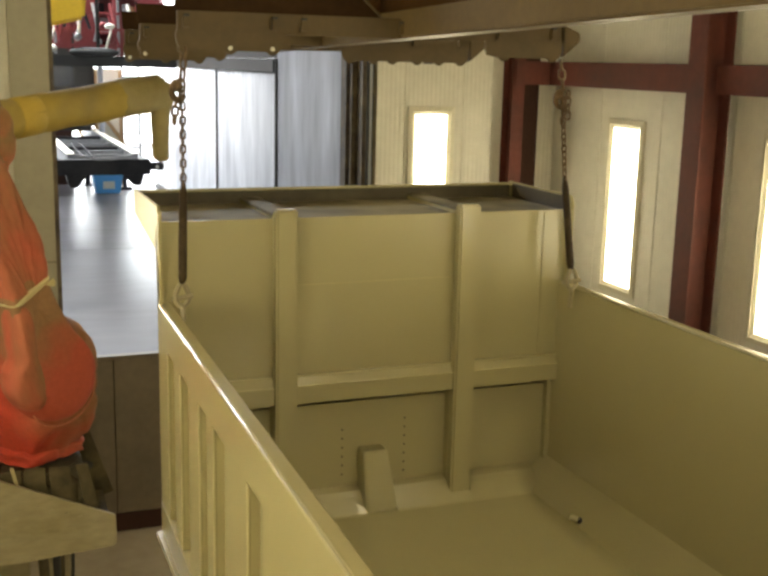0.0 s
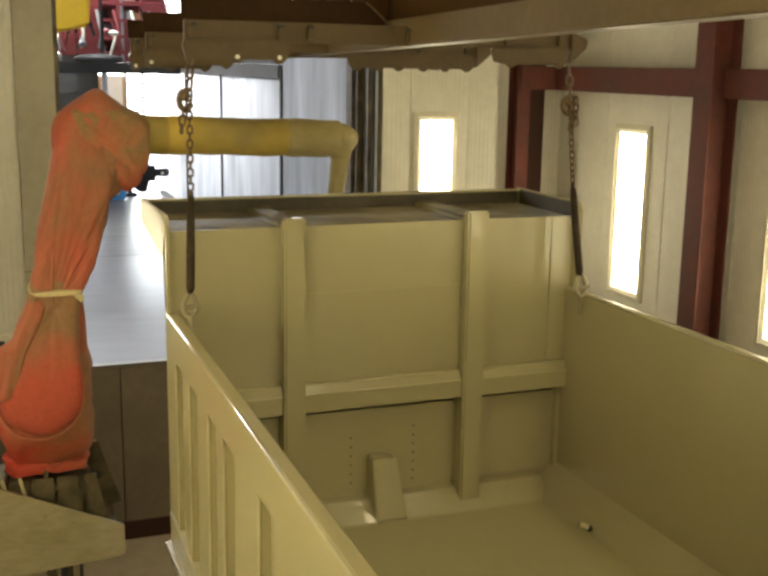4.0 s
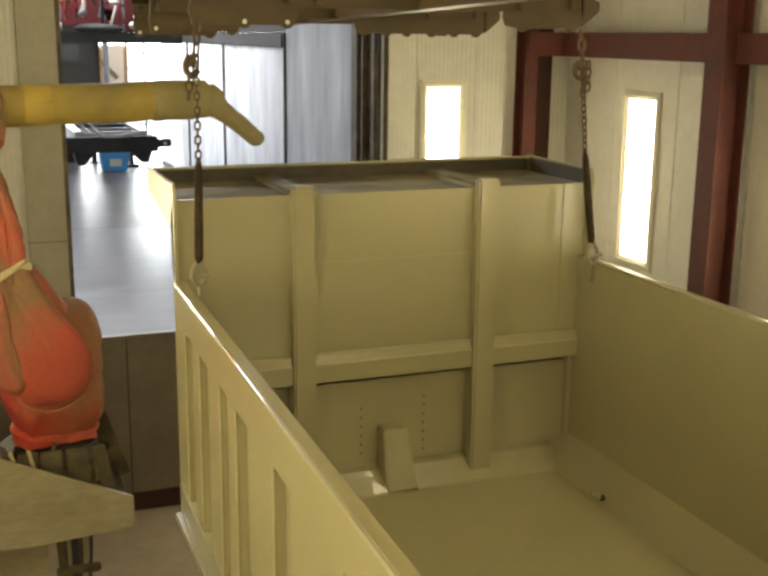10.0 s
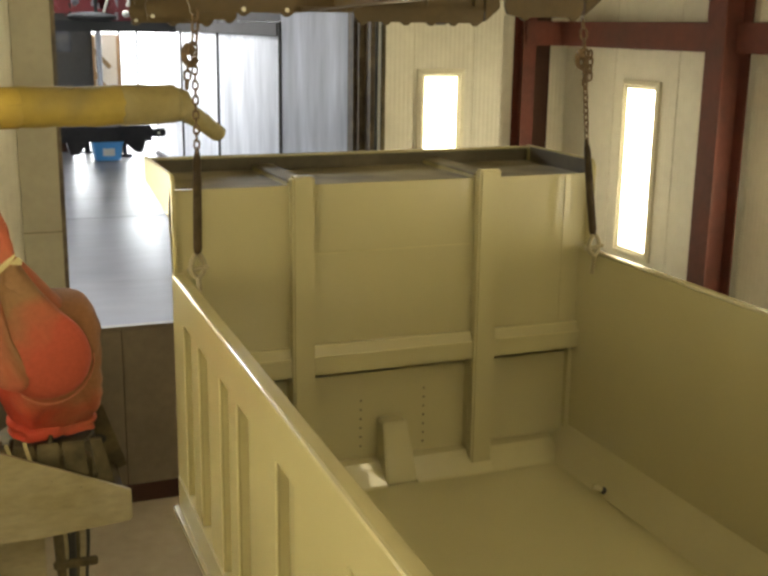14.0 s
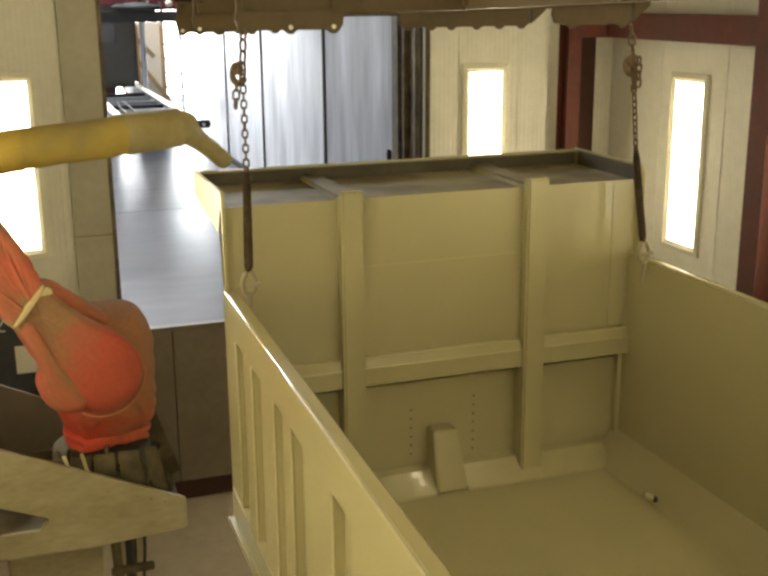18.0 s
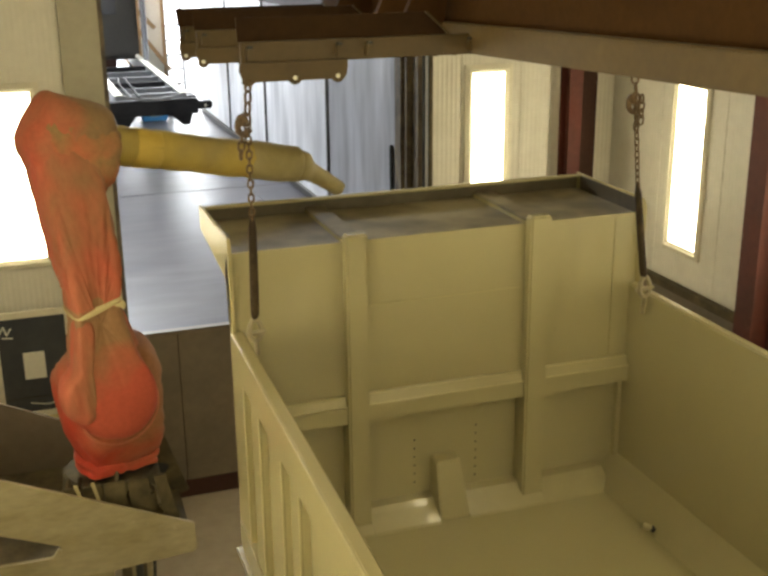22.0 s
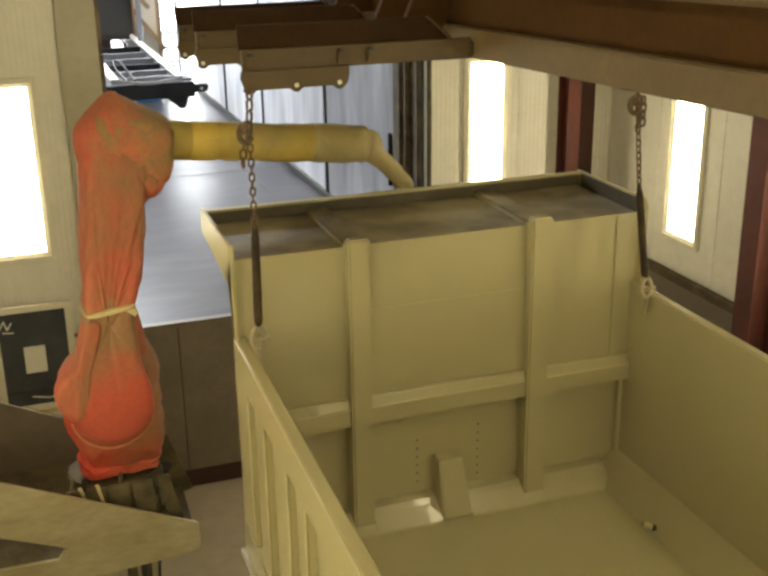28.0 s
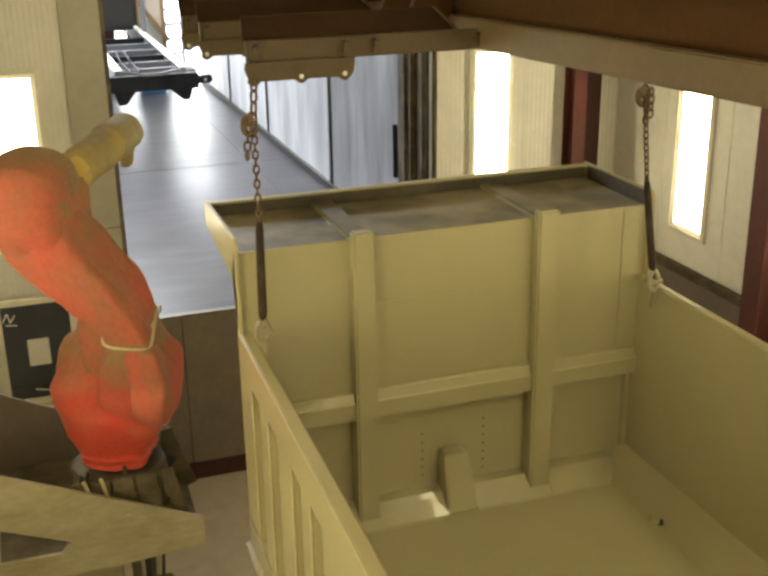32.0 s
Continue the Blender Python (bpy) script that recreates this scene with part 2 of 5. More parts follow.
M = {
    "tan": material("tan_paint", (0.358, 0.319, 0.173), 0.27, spread=0.035, grain=1.6, bump=0.25, stain=(0.358, 0.319, 0.173), coat=0.2, stretch=(1.0, 1.0, 0.6), sheen=0.0),
    # paler copy of the tan: the lit outer side's brightness is in its colour
    "tan_lit": material("tan_paint_lit", (0.41, 0.362, 0.188), 0.25, spread=0.035, grain=1.6, bump=0.2, stain=(0.41, 0.362, 0.188), coat=0.2, sheen=0.0),
    # glossy tan made lighter, so edge highlights are partly in the colour
    "glint_edge": material("tan_glint_edge", (0.42, 0.375, 0.20), 0.26, spread=0.03, grain=20, bump=0.03, stain=(0.42, 0.375, 0.20), coat=0.6, sheen=0.0),
    "tan_wet": material("tan_paint_wet", (0.37, 0.33, 0.18), 0.22, spread=0.035, grain=9, bump=0.35, stain=(0.35, 0.31, 0.168), coat=0.7, sheen=0.05),
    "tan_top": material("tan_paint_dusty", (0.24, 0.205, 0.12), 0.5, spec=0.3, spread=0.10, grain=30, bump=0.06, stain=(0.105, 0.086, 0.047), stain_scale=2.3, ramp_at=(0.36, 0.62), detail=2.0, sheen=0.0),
    "tray_dark": material("dark_lining", (0.105, 0.088, 0.052), 0.5, spread=0.12, grain=20, bump=0.1, stain=(0.07, 0.056, 0.032), stain_scale=3.0),
    "white_panel": material("white_panel", (0.67, 0.645, 0.56), 0.5, spread=0.05, grain=12, bump=0.03, stain=(0.60, 0.575, 0.49), stain_scale=0.8, ribs=("Y", 22, 0.0022), island=0.04),
    "white_panel_x": material("white_panel_ribbed", (0.67, 0.645, 0.56), 0.5, spread=0.05, grain=12, bump=0.03, stain=(0.60, 0.575, 0.49), stain_scale=0.8, ribs=("X", 22, 0.0028), island=0.04),
    "jamb": material("grey_cream_jamb", (0.40, 0.375, 0.285), 0.5, spread=0.06, grain=14, bump=0.05, stain=(0.34, 0.315, 0.235), stain_scale=1.2),
    "trim": material("cream_trim", (0.67, 0.63, 0.50), 0.5, spread=0.05, grain=20, bump=0.04),
    "red": material("red_oxide_steel", (0.115, 0.030, 0.021), 0.65, spec=0.3, spread=0.12, grain=18, bump=0.12, stain=(0.075, 0.024, 0.018), stain_scale=2.0),
    "brown_panel": material("brown_pit_panel", (0.155, 0.122, 0.084), 0.55, spread=0.1, grain=14, bump=0.08, stain=(0.122, 0.098, 0.068), stain_scale=2.2, island=0.06),
    "maroon": material("maroon_kick_plate", (0.050, 0.023, 0.017), 0.8, spec=0.2, spread=0.1, grain=30, bump=0.1),
    "pit_floor": material("oversprayed_floor", (0.40, 0.34, 0.255), 0.7, spread=0.08, grain=8, bump=0.15, stain=(0.34, 0.285, 0.21), stain_scale=1.4),
    "shop_floor": material("sealed_concrete", (0.062, 0.058, 0.062), 0.33, spec=0.15, sheen=0.12, spread=0.30, grain=3.5, bump=0.05, stain=(0.024, 0.025, 0.033), stain_scale=1.1, ramp_at=(0.34, 0.62), detail=6.0, stretch=(0.4, 1.3, 1.0)),
    # mirrored daylight is put into both sheet colours: the near one mirrors less
    "silver_near": material("galvanised_sheet_dim", (0.66, 0.67, 0.70), 0.36, metal=0.6, spread=0.22, grain=1.3, bump=0.0, stain=(0.30, 0.305, 0.325), stain_scale=1.1, ramp_at=(0.3, 0.65), detail=4.0, stretch=(1.0, 1.6, 0.3), sheen=0.0),
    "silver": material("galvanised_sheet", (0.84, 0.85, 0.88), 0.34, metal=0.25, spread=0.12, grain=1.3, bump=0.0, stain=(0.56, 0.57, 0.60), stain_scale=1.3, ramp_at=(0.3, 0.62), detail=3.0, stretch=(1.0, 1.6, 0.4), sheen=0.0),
    "dark_post": material("dark_steel_post", (0.05, 0.046, 0.04), 0.5, spread=0.15, grain=20, bump=0.1),
    "rust_jamb": material("rusty_door_guide", (0.20, 0.155, 0.09), 0.6, spread=0.15, grain=22, bump=0.2, stain=(0.06, 0.045, 0.03), stain_scale=5.0),
    # four browns of different depth for the spreader's parts
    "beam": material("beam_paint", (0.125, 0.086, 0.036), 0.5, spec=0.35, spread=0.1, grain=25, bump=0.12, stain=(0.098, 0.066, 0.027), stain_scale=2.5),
    "beam_low": material("beam_paint_darker", (0.094, 0.064, 0.026), 0.5, spec=0.35, spread=0.1, grain=25, bump=0.12, stain=(0.072, 0.048, 0.019), stain_scale=2.5),
    "plate_dark": material("plate_dark_brown", (0.036, 0.019, 0.008), 0.9, spec=0.1, spread=0.12, grain=25, bump=0.12, stain=(0.027, 0.014, 0.006), stain_scale=2.0),
    "beam_dark": material("beam_dark_brown", (0.070, 0.034, 0.012), 0.9, spec=0.1, spread=0.12, grain=25, bump=0.12, stain=(0.052, 0.025, 0.009), stain_scale=2.0),
    "chain": material("rusty_chain", (0.085, 0.052, 0.025), 0.5, metal=0.3, spread=0.25, grain=90, bump=0.2, stain=(0.15, 0.095, 0.042), stain_scale=14),
    "rod": material("oiled_rod", (0.030, 0.019, 0.010), 0.6, spec=0.15, spread=0.2, grain=60, bump=0.1, stain=(0.065, 0.044, 0.02), stain_scale=9, ramp_at=(0.3, 0.5)),
    "shackle": material("painted_shackle", (0.27, 0.23, 0.135), 0.36, spread=0.1, grain=80, bump=0.15),
    "orange": material("orange_cover", (0.44, 0.086, 0.046), 0.85, spread=0.12, grain=38, bump=0.4, stain=(0.235, 0.118, 0.050), stain_scale=2.4, ramp_at=(0.33, 0.64), detail=3.0, stretch=(1.0, 1.0, 0.4), lean=(-0.45, 0.0, 0.10, -0.10)),
    "orange_hood": material("orange_hood_dusted", (0.46, 0.085, 0.045), 0.85, spread=0.12, grain=38, bump=0.4, stain=(0.205, 0.125, 0.054), stain_scale=2.0, ramp_at=(0.24, 0.72), detail=3.0, lean=(-1.0, 0.0, -0.30, 0.38)),
    "orange_boot": material("orange_cover_dusted", (0.50, 0.085, 0.042), 0.85, spread=0.12, grain=38, bump=0.4, stain=(0.225, 0.135, 0.052), stain_scale=2.6, ramp_at=(0.36, 0.72), detail=3.0, lean=(-0.25, 0.0, -1.1, -0.10)),
    "orange_low": material("orange_shoulder_cloth", (0.42, 0.074, 0.038), 0.85, spread=0.10, grain=38, bump=0.3, stain=(0.245, 0.130, 0.056), stain_scale=2.2, ramp_at=(0.30, 0.68), detail=2.5, lean=(-0.25, 0.0, -1.35, 0.40)),
    "orange_glint": material("orange_edge_highlight", (0.50, 0.165, 0.085), 0.8, spread=0.1, grain=60, bump=0.2),
    "orange_bright": material("orange_cover_clean", (0.47, 0.050, 0.024), 0.8, spread=0.12, grain=38, bump=0.4, stain=(0.27, 0.118, 0.048), stain_scale=2.0, ramp_at=(0.32, 0.72), detail=2.5, lean=(-0.75, 0.0, -0.75, 0.52)),
    "yellow": material("yellow_sleeve", (0.335, 0.243, 0.045), 0.65, spread=0.08, grain=18, bump=0.1, stain=(0.225, 0.17, 0.052), stain_scale=2.6, ramp_at=(0.34, 0.64), detail=2.0, lean=(0.0, -0.4, -1.3, 0.0)),
    "yellow_clean": material("yellow_sleeve_clean", (0.44, 0.31, 0.05), 0.65, spread=0.08, grain=18, bump=0.1, stain=(0.34, 0.245, 0.05), stain_scale=3.0, detail=2.0),
    "khaki": material("overspray_sleeve", (0.285, 0.235, 0.108), 0.65, spread=0.08, grain=24, bump=0.12, stain=(0.25, 0.20, 0.075), stain_scale=3.5, ramp_at=(0.35, 0.65), detail=2.0),
    "strap": material("masking_strap", (0.50, 0.42, 0.21), 0.7, spread=0.1, grain=60, bump=0.2),
    "boom": material("boom_steel", (0.335, 0.288, 0.175), 0.5, spread=0.14, grain=22, bump=0.16, stain=(0.225, 0.185, 0.085), stain_scale=3.2, ramp_at=(0.3, 0.66), detail=6.0, stretch=(0.5, 1.0, 1.4)),
    "base": material("robot_base_cast", (0.125, 0.100, 0.050), 0.65, spec=0.3, spread=0.16, grain=30, bump=0.2, stain=(0.055, 0.043, 0.022), stain_scale=5, detail=3.0),
    "black": material("black_rubber", (0.02, 0.02, 0.019), 0.6, spread=0.15, grain=40, bump=0.1),
    "board": material("dark_glass_board", (0.045, 0.05, 0.062), 0.2, spread=0.08, grain=9, bump=0.02, stain=(0.065, 0.068, 0.075), stain_scale=2.0),
    "card": material("white_card", (0.72, 0.70, 0.60), 0.7, spread=0.04, grain=30, bump=0.03),
    "chassis": material("black_chassis", (0.015, 0.015, 0.018), 0.5, spec=0.25, spread=0.15, grain=20, bump=0.08, stain=(0.03, 0.03, 0.034), stain_scale=3),
    "galv": material("grey_rail", (0.34, 0.35, 0.37), 0.45, metal=0.3, spread=0.1, grain=20, bump=0.08),
    "blue": material("blue_plastic", (0.10, 0.42, 0.85), 0.4, spread=0.08, grain=20, bump=0.04),
    "yellow_paint": material("safety_yellow", (0.75, 0.47, 0.02), 0.4, spread=0.08, grain=20, bump=0.05),
    "wood": material("raw_lumber", (0.40, 0.26, 0.12), 0.7, spread=0.12, grain=30, bump=0.1, stretch=(1, 1, 6)),
    "plaster": material("shop_wall", (0.42, 0.42, 0.41), 0.7, spread=0.06, grain=8, bump=0.05, ribs=("X", 5, 0.01)),
    "maroon_rack": material("maroon_rack", (0.26, 0.05, 0.055), 0.5, spread=0.1, grain=20, bump=0.06),
    "ceiling": material("ceiling_sheet", (0.30, 0.26, 0.19), 0.7, spread=0.08, grain=6, bump=0.06, ribs=("Y", 6, 0.01)),
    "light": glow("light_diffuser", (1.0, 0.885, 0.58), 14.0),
    "ceiling_lamp": glow("ceiling_diffuser", (1.0, 0.85, 0.505), 8.2),
    "sky": glow("bright_outside", (0.95, 0.98, 1.0), 6.0),
    "skylight": glow("roof_glow_sheet", (0.95, 0.98, 1.0), 0.3),
}

# ---- building helpers ----


def placed(ob):
    """Where an object stands in the world."""
    m = ob.matrix_parent_inverse @ ob.matrix_basis
    return placed(ob.parent) @ m if ob.parent else ob.matrix_basis.copy()


def part(name, bm, mat, parent=None, label="", smooth=False, at=None):
    """Links a bmesh as one mesh object under a thing or a part."""
    me = bpy.data.meshes.new(name)
    bmesh.ops.recalc_face_normals(bm, faces=bm.faces)
    if smooth:
        for fc in bm.faces:
            fc.smooth = True
    bm.to_mesh(me)
    bm.free()
    me.materials.append(M[mat] if isinstance(mat, str) else mat)
    ob = new(name, me)
    if parent:
        ob.parent = parent
        if at is None:
            ob.matrix_parent_inverse = placed(parent).inverted()
    if at is not None:
        ob.matrix_basis = at
    if label:
        tagged(ob, label)
    return ob


def thing(name, label, category, group="", kind="", at=None):
    ob = new(name)
    ob.empty_display_size = 0.1
    if at is not None:
        ob.matrix_basis = at
    return tagged(ob, label, category, group, kind)


def box(x0, x1, y0, y1, z0, z1, bevel=0.0, bm=None):
    b = bmesh.new()
    v = bmesh.ops.create_cube(b, size=1.0)["verts"]
    for p in v:
        p.co = Vector(((x0 + x1) / 2 + p.co.x * (x1 - x0), (y0 + y1) / 2 + p.co.y * (y1 - y0), (z0 + z1) / 2 + p.co.z * (z1 - z0)))
    if bevel:
        bmesh.ops.bevel(b, geom=b.edges[:], offset=bevel, segments=2, affect="EDGES")
    return join(bm, b)


def join(bm, b):
    """Adds b to bm (or gives b where there is no bm)."""
    if bm is None:
        return b
    me = bpy.data.meshes.new("tmp")
    b.to_mesh(me)
    b.free()
    bm.from_mesh(me)
    bpy.data.meshes.remove(me)
    return bm


def move(b, m):
    bmesh.ops.transform(b, matrix=m, verts=b.verts)
    return b


def prism(points, y0, y1, bevel=0.0, bm=None, axis="y"):
    """A plate: a polygon in x and z (or, with axis x or z, in the two other axes), between two depths."""
    b = bmesh.new()

    def place(p, d):
        return {"y": (p[0], d, p[1]), "x": (d, p[0], p[1]), "z": (p[0], p[1], d)}[axis]

    a = [b.verts.new(place(p, y0)) for p in points]
    c = [b.verts.new(place(p, y1)) for p in points]
    b.faces.new(a)
    b.faces.new(c[::-1])
    for i in range(len(points)):
        j = (i + 1) % len(points)
        b.faces.new((a[i], c[i], c[j], a[j]))
    bmesh.ops.recalc_face_normals(b, faces=b.faces)
    if bevel:
        bmesh.ops.bevel(b, geom=b.edges[:], offset=bevel, segments=2, affect="EDGES")
    return join(bm, b)


def cyl(p, q, r, r2=None, seg=20, bm=None, bevel=0.0):
    """A closed round bar from p to q."""
    p, q = Vector(p), Vector(q)
    b = bmesh.new()
    bmesh.ops.create_cone(b, cap_ends=True, segments=seg, radius1=r, radius2=r if r2 is None else r2, depth=(q - p).length)
    if bevel:
        bmesh.ops.bevel(b, geom=[e for e in b.edges if len(e.link_faces) == 2 and any(len(f.verts) > 4 for f in e.link_faces)], offset=bevel, segments=2, affect="EDGES")
    move(b, Matrix.Translation((p + q) / 2) @ (q - p).to_track_quat("Z", "Y").to_matrix().to_4x4())
    return join(bm, b)


def tube(path, radii, seg=14, bm=None, squash=1.0, wobble=0.0, scale=7.0, seed=0.0, folds=0, caps=True):
    """A sleeve along a path, with its radius at each point; wobble gives the cloth its uneven surface, folds runs creases along it."""
    path = [Vector(p) for p in path]
    b = bmesh.new()
    rings = []
    for i, p in enumerate(path):
        d = (path[min(i + 1, len(path) - 1)] - path[max(i - 1, 0)]).normalized()
        side = d.cross(Vector((0, 1, 0)))
        side = side.normalized() if side.length > 0.05 else d.cross(Vector((1, 0, 0))).normalized()
        up = side.cross(d).normalized()
        r = radii[i] if isinstance(radii, (list, tuple)) else radii
        ring = []
        for k in range(seg):
            a = 2 * math.pi * k / seg
            o = side * math.cos(a) + up * math.sin(a) * squash
            f = 1 + wobble * noise.noise((p + o * r) * scale + Vector((seed, seed * 2, 0)))
            if folds:
                f += wobble * 0.35 * math.sin(folds * a + 3 * noise.noise(p * 2.5 + Vector((seed, 0, 0))))
            ring.append(b.verts.new(p + o * r * f))
        rings.append(ring)
    for u, w in zip(rings[:-1], rings[1:]):
        for k in range(seg):
            b.faces.new((u[k], u[(k + 1) % seg], w[(k + 1) % seg], w[k]))
    if caps:
        b.faces.new(rings[0][::-1])
        b.faces.new(rings[-1])
    return join(bm, b)


def blob(center, size, seg=28, wobble=0.05, scale=5.0, seed=0.0, power=2.0, bm=None):
    """A rounded cloth-covered form; power above 2 makes it boxier."""
    b = bmesh.new()
    bmesh.ops.create_uvsphere(b, u_segments=seg, v_segments=seg // 2, radius=1.0)
    for v in b.verts:
        d = v.co.normalized()
        k = (abs(d.x) ** power + abs(d.y) ** power + abs(d.z) ** power) ** (-1 / power)
        p = Vector((d.x * k * size[0], d.y * k * size[1], d.z * k * size[2]))
        p *= 1 + wobble * noise.noise(p * scale + Vector((seed, seed, seed)))
        v.co = p + Vector(center)
    return join(bm, b)


def pillow(outline, y0, half, wobble=0.05, scale=5.0, seed=0.0, n=4, power=0.36, bm=None):
    """A stuffed cloth form: a closed outline in x and z, puffed out along y; a lower power makes its faces flatter."""
    pts = [Vector((p[0], 0, p[1])) for p in outline]
    m = len(pts)
    fine = []
    for i in range(m):
        a, b2, c, d = pts[i - 1], pts[i], pts[(i + 1) % m], pts[(i + 2) % m]
        for k in range(n):
            t = k / n
            fine.append(0.5 * (2 * b2 + (c - a) * t + (2 * a - 5 * b2 + 4 * c - d) * t * t + (3 * b2 - a - 3 * c + d) * t ** 3))
    mid = sum(fine, Vector()) / len(fine)
    b = bmesh.new()
    loops = []
    steps = [0.04, 0.16, 0.28, 0.40, 0.52, 0.63, 0.73, 0.81, 0.87, 0.92, 0.955, 0.98, 0.994]
    around = [(s, -1) for s in steps] + [(1.0, 0)] + [(s, 1) for s in steps[::-1]]
    for s, sign in around:
        y = y0 + sign * half * math.sqrt(max(0.0, 1 - s ** (2 / power)))
        loop = []
        for p in fine:
            q = mid + (p - mid) * s
            q = Vector((q.x, y, q.z))
            f = 1 + wobble * noise.noise(q * scale + Vector((seed, seed, 0)))
            o = Vector((mid.x, y0, mid.z))
            loop.append(b.verts.new(o + (q - o) * f))
        loops.append(loop)
    for u, w in zip(loops[:-1], loops[1:]):
        for k in range(len(fine)):
            j = (k + 1) % len(fine)
            b.faces.new((u[k], u[j], w[j], w[k]))
    b.faces.new(loops[0])
    b.faces.new(loops[-1][::-1])
    bmesh.ops.recalc_face_normals(b, faces=b.faces)
    return join(bm, b)


def crease(b, depth, freq, seed=0.0, where=None):
    """Presses sharp creases into a cloth form; freq: creases per metre along x, y and z (low along their run)."""
    b.normal_update()
    moves = []
    for v in b.verts:
        p = Vector((v.co.x * freq[0], v.co.y * freq[1], v.co.z * freq[2])) + Vector((seed, seed * 1.7, seed * 0.3))
        p += Vector((0.6, 0.6, 0.0)) * noise.noise(v.co * 3.0 + Vector((seed, 0, 0)))
        valley = max(0.0, 1 - abs(noise.noise(p)) * 3.2) ** 1.5 + 0.45 * max(0.0, 1 - abs(noise.noise(p * 2.1 + Vector((5, 5, 5)))) * 3.2)
        swell = 0.6 * noise.noise(p * 0.55 + Vector((9, 2, 0)))
        moves.append((v, v.normal * depth * (where(v.co) if where else 1.0) * (swell - valley)))
    for v, m in moves:
        v.co += m
    return b


def smooth_path(points, n):
    """Catmull-Rom points through a few given ones."""
    pts = [Vector(p) for p in points]
    pts = [pts[0] * 2 - pts[1]] + pts + [pts[-1] * 2 - pts[-2]]
    out = []
    for i in range(1, len(pts) - 2):
        for k in range(n):
            t = k / n
            a, b, c, d = pts[i - 1:i + 3]
            out.append(0.5 * (2 * b + (c - a) * t + (2 * a - 5 * b + 4 * c - d) * t * t + (3 * b - a - 3 * c + d) * t ** 3))
    out.append(pts[-2])
    return out

# ---- the building ----
PIT, SHOP, CEIL = -1.62, 0.03, 5.6
WX, WY = 4.62, 3.80          # inner faces of the booth's right and end walls
LX, BY = -2.06, -13.0         # left wall, wall behind the camera
JL, JR = -0.15, 2.73         # the doorway in the end wall

tagged(part("floor_booth", box(LX, WX, BY, 3.74, PIT - 0.15, PIT), "pit_floor"), "beige oversprayed concrete floor of the sunken paint booth", "floor", kind="structure")
tagged(part("floor_shop", box(-14, 16, 3.78, 40, PIT, SHOP), "shop_floor"), "grey sealed concrete shop floor with glossy wear", "floor", kind="structure")
tagged(part("ceiling_booth", box(LX - 0.2, WX + 0.2, BY - 0.2, WY + 0.2, CEIL, CEIL + 0.15), "ceiling"), "tan corrugated sheet ceiling over the booth", "ceiling", kind="structure")

# the step between the booth's floor and the shop's
pit = tagged(part("wall_pit", box(LX, WX, 3.755, 3.78, PIT, SHOP - 0.03), "maroon"), "brown steel panels on the step up to the shop floor", "wall", kind="structure")
part("kick_plate", box(LX, WX, 3.735, 3.755, PIT, PIT + 0.17, 0.003), "maroon", pit, "dark maroon kick plate")
part("nosing", box(LX, WX, 3.725, 3.80, SHOP - 0.03, SHOP + 0.004, 0.004), "brown_panel", pit, "worn steel nosing")
for i in range(8):
    x0 = -2.06 + 0.8 * i + (-0.05 if i else 0.0)
    part("panel", box(x0 + 0.004, min(x0 + (0.796 if i else 0.746), WX), 3.738, 3.755, PIT + 0.175, SHOP - 0.035, 0.004), "brown_panel", pit)


def end_wall(name, x0, x1, z0, z1, seams, label):
    w = tagged(part(name, box(x0, x1, WY + 0.012, WY + 0.20, z0, z1), "trim"), label, "wall", kind="structure")
    for a, b in zip(seams[:-1], seams[1:]):
        part("panel", box(a + 0.003, b - 0.003, WY, WY + 0.012, z0, z1, 0.003), "white_panel_x", w)
    return w


end_wall("wall_end_left", LX, JL, SHOP + 0.004, CEIL, [LX, -1.36, -0.46], "cream ribbed metal wall panels beside the doorway")
end_wall("wall_end_right", JR, WX, SHOP + 0.004, CEIL, [JR, 3.02, 3.62, WX], "cream ribbed metal wall panels with a lit light in them")
tagged(part("wall_end_header", box(JL, JR, WY, WY + 0.2, 4.2, CEIL), "white_panel_x"), "cream metal header over the doorway", "wall", kind="structure")
jamb = tagged(part("door_jamb", box(-0.46, JL, WY - 0.03, WY + 0.32, SHOP + 0.004, 4.2, 0.006), "jamb"), "smooth cream steel jamb of the doorway", "jamb", kind="structure")
part("jamb_seam", box(-0.463, JL + 0.003, WY - 0.033, WY + 0.1, 0.885, 0.892), "rust_jamb", jamb)
part("edge_angle", box(JL, JL + 0.035, WY - 0.02, WY + 0.30, SHOP + 0.004, 4.2, 0.004), "rust_jamb", jamb, "dark rusty edge angle")

guide = tagged(part("door_guide", box(2.73, 2.80, WY + 0.2, 4.80, SHOP + 0.004, 4.2), "rust_jamb"), "rusty brown steel guides of the roll-up door", "door guide", kind="structure")
for k, (y0, y1, d) in enumerate(((4.02, 4.07, 0.05), (4.12, 4.16, 0.03), (4.30, 4.34, 0.06), (4.52, 4.57, 0.04))):
    part("guide_rail", box(2.73 - d, 2.728, y0, y1, SHOP + 0.004, 4.2, 0.004), "rust_jamb", guide)
for k in range(14):
    part("slot", box(2.690, 2.7, 4.03, 4.06, 0.5 + 0.2 * k, 0.56 + 0.2 * k), "black", guide)
part("conduit", cyl((2.70, WY - 0.04, SHOP), (2.70, WY - 0.04, 4.4), 0.022, seg=12), "base", guide)
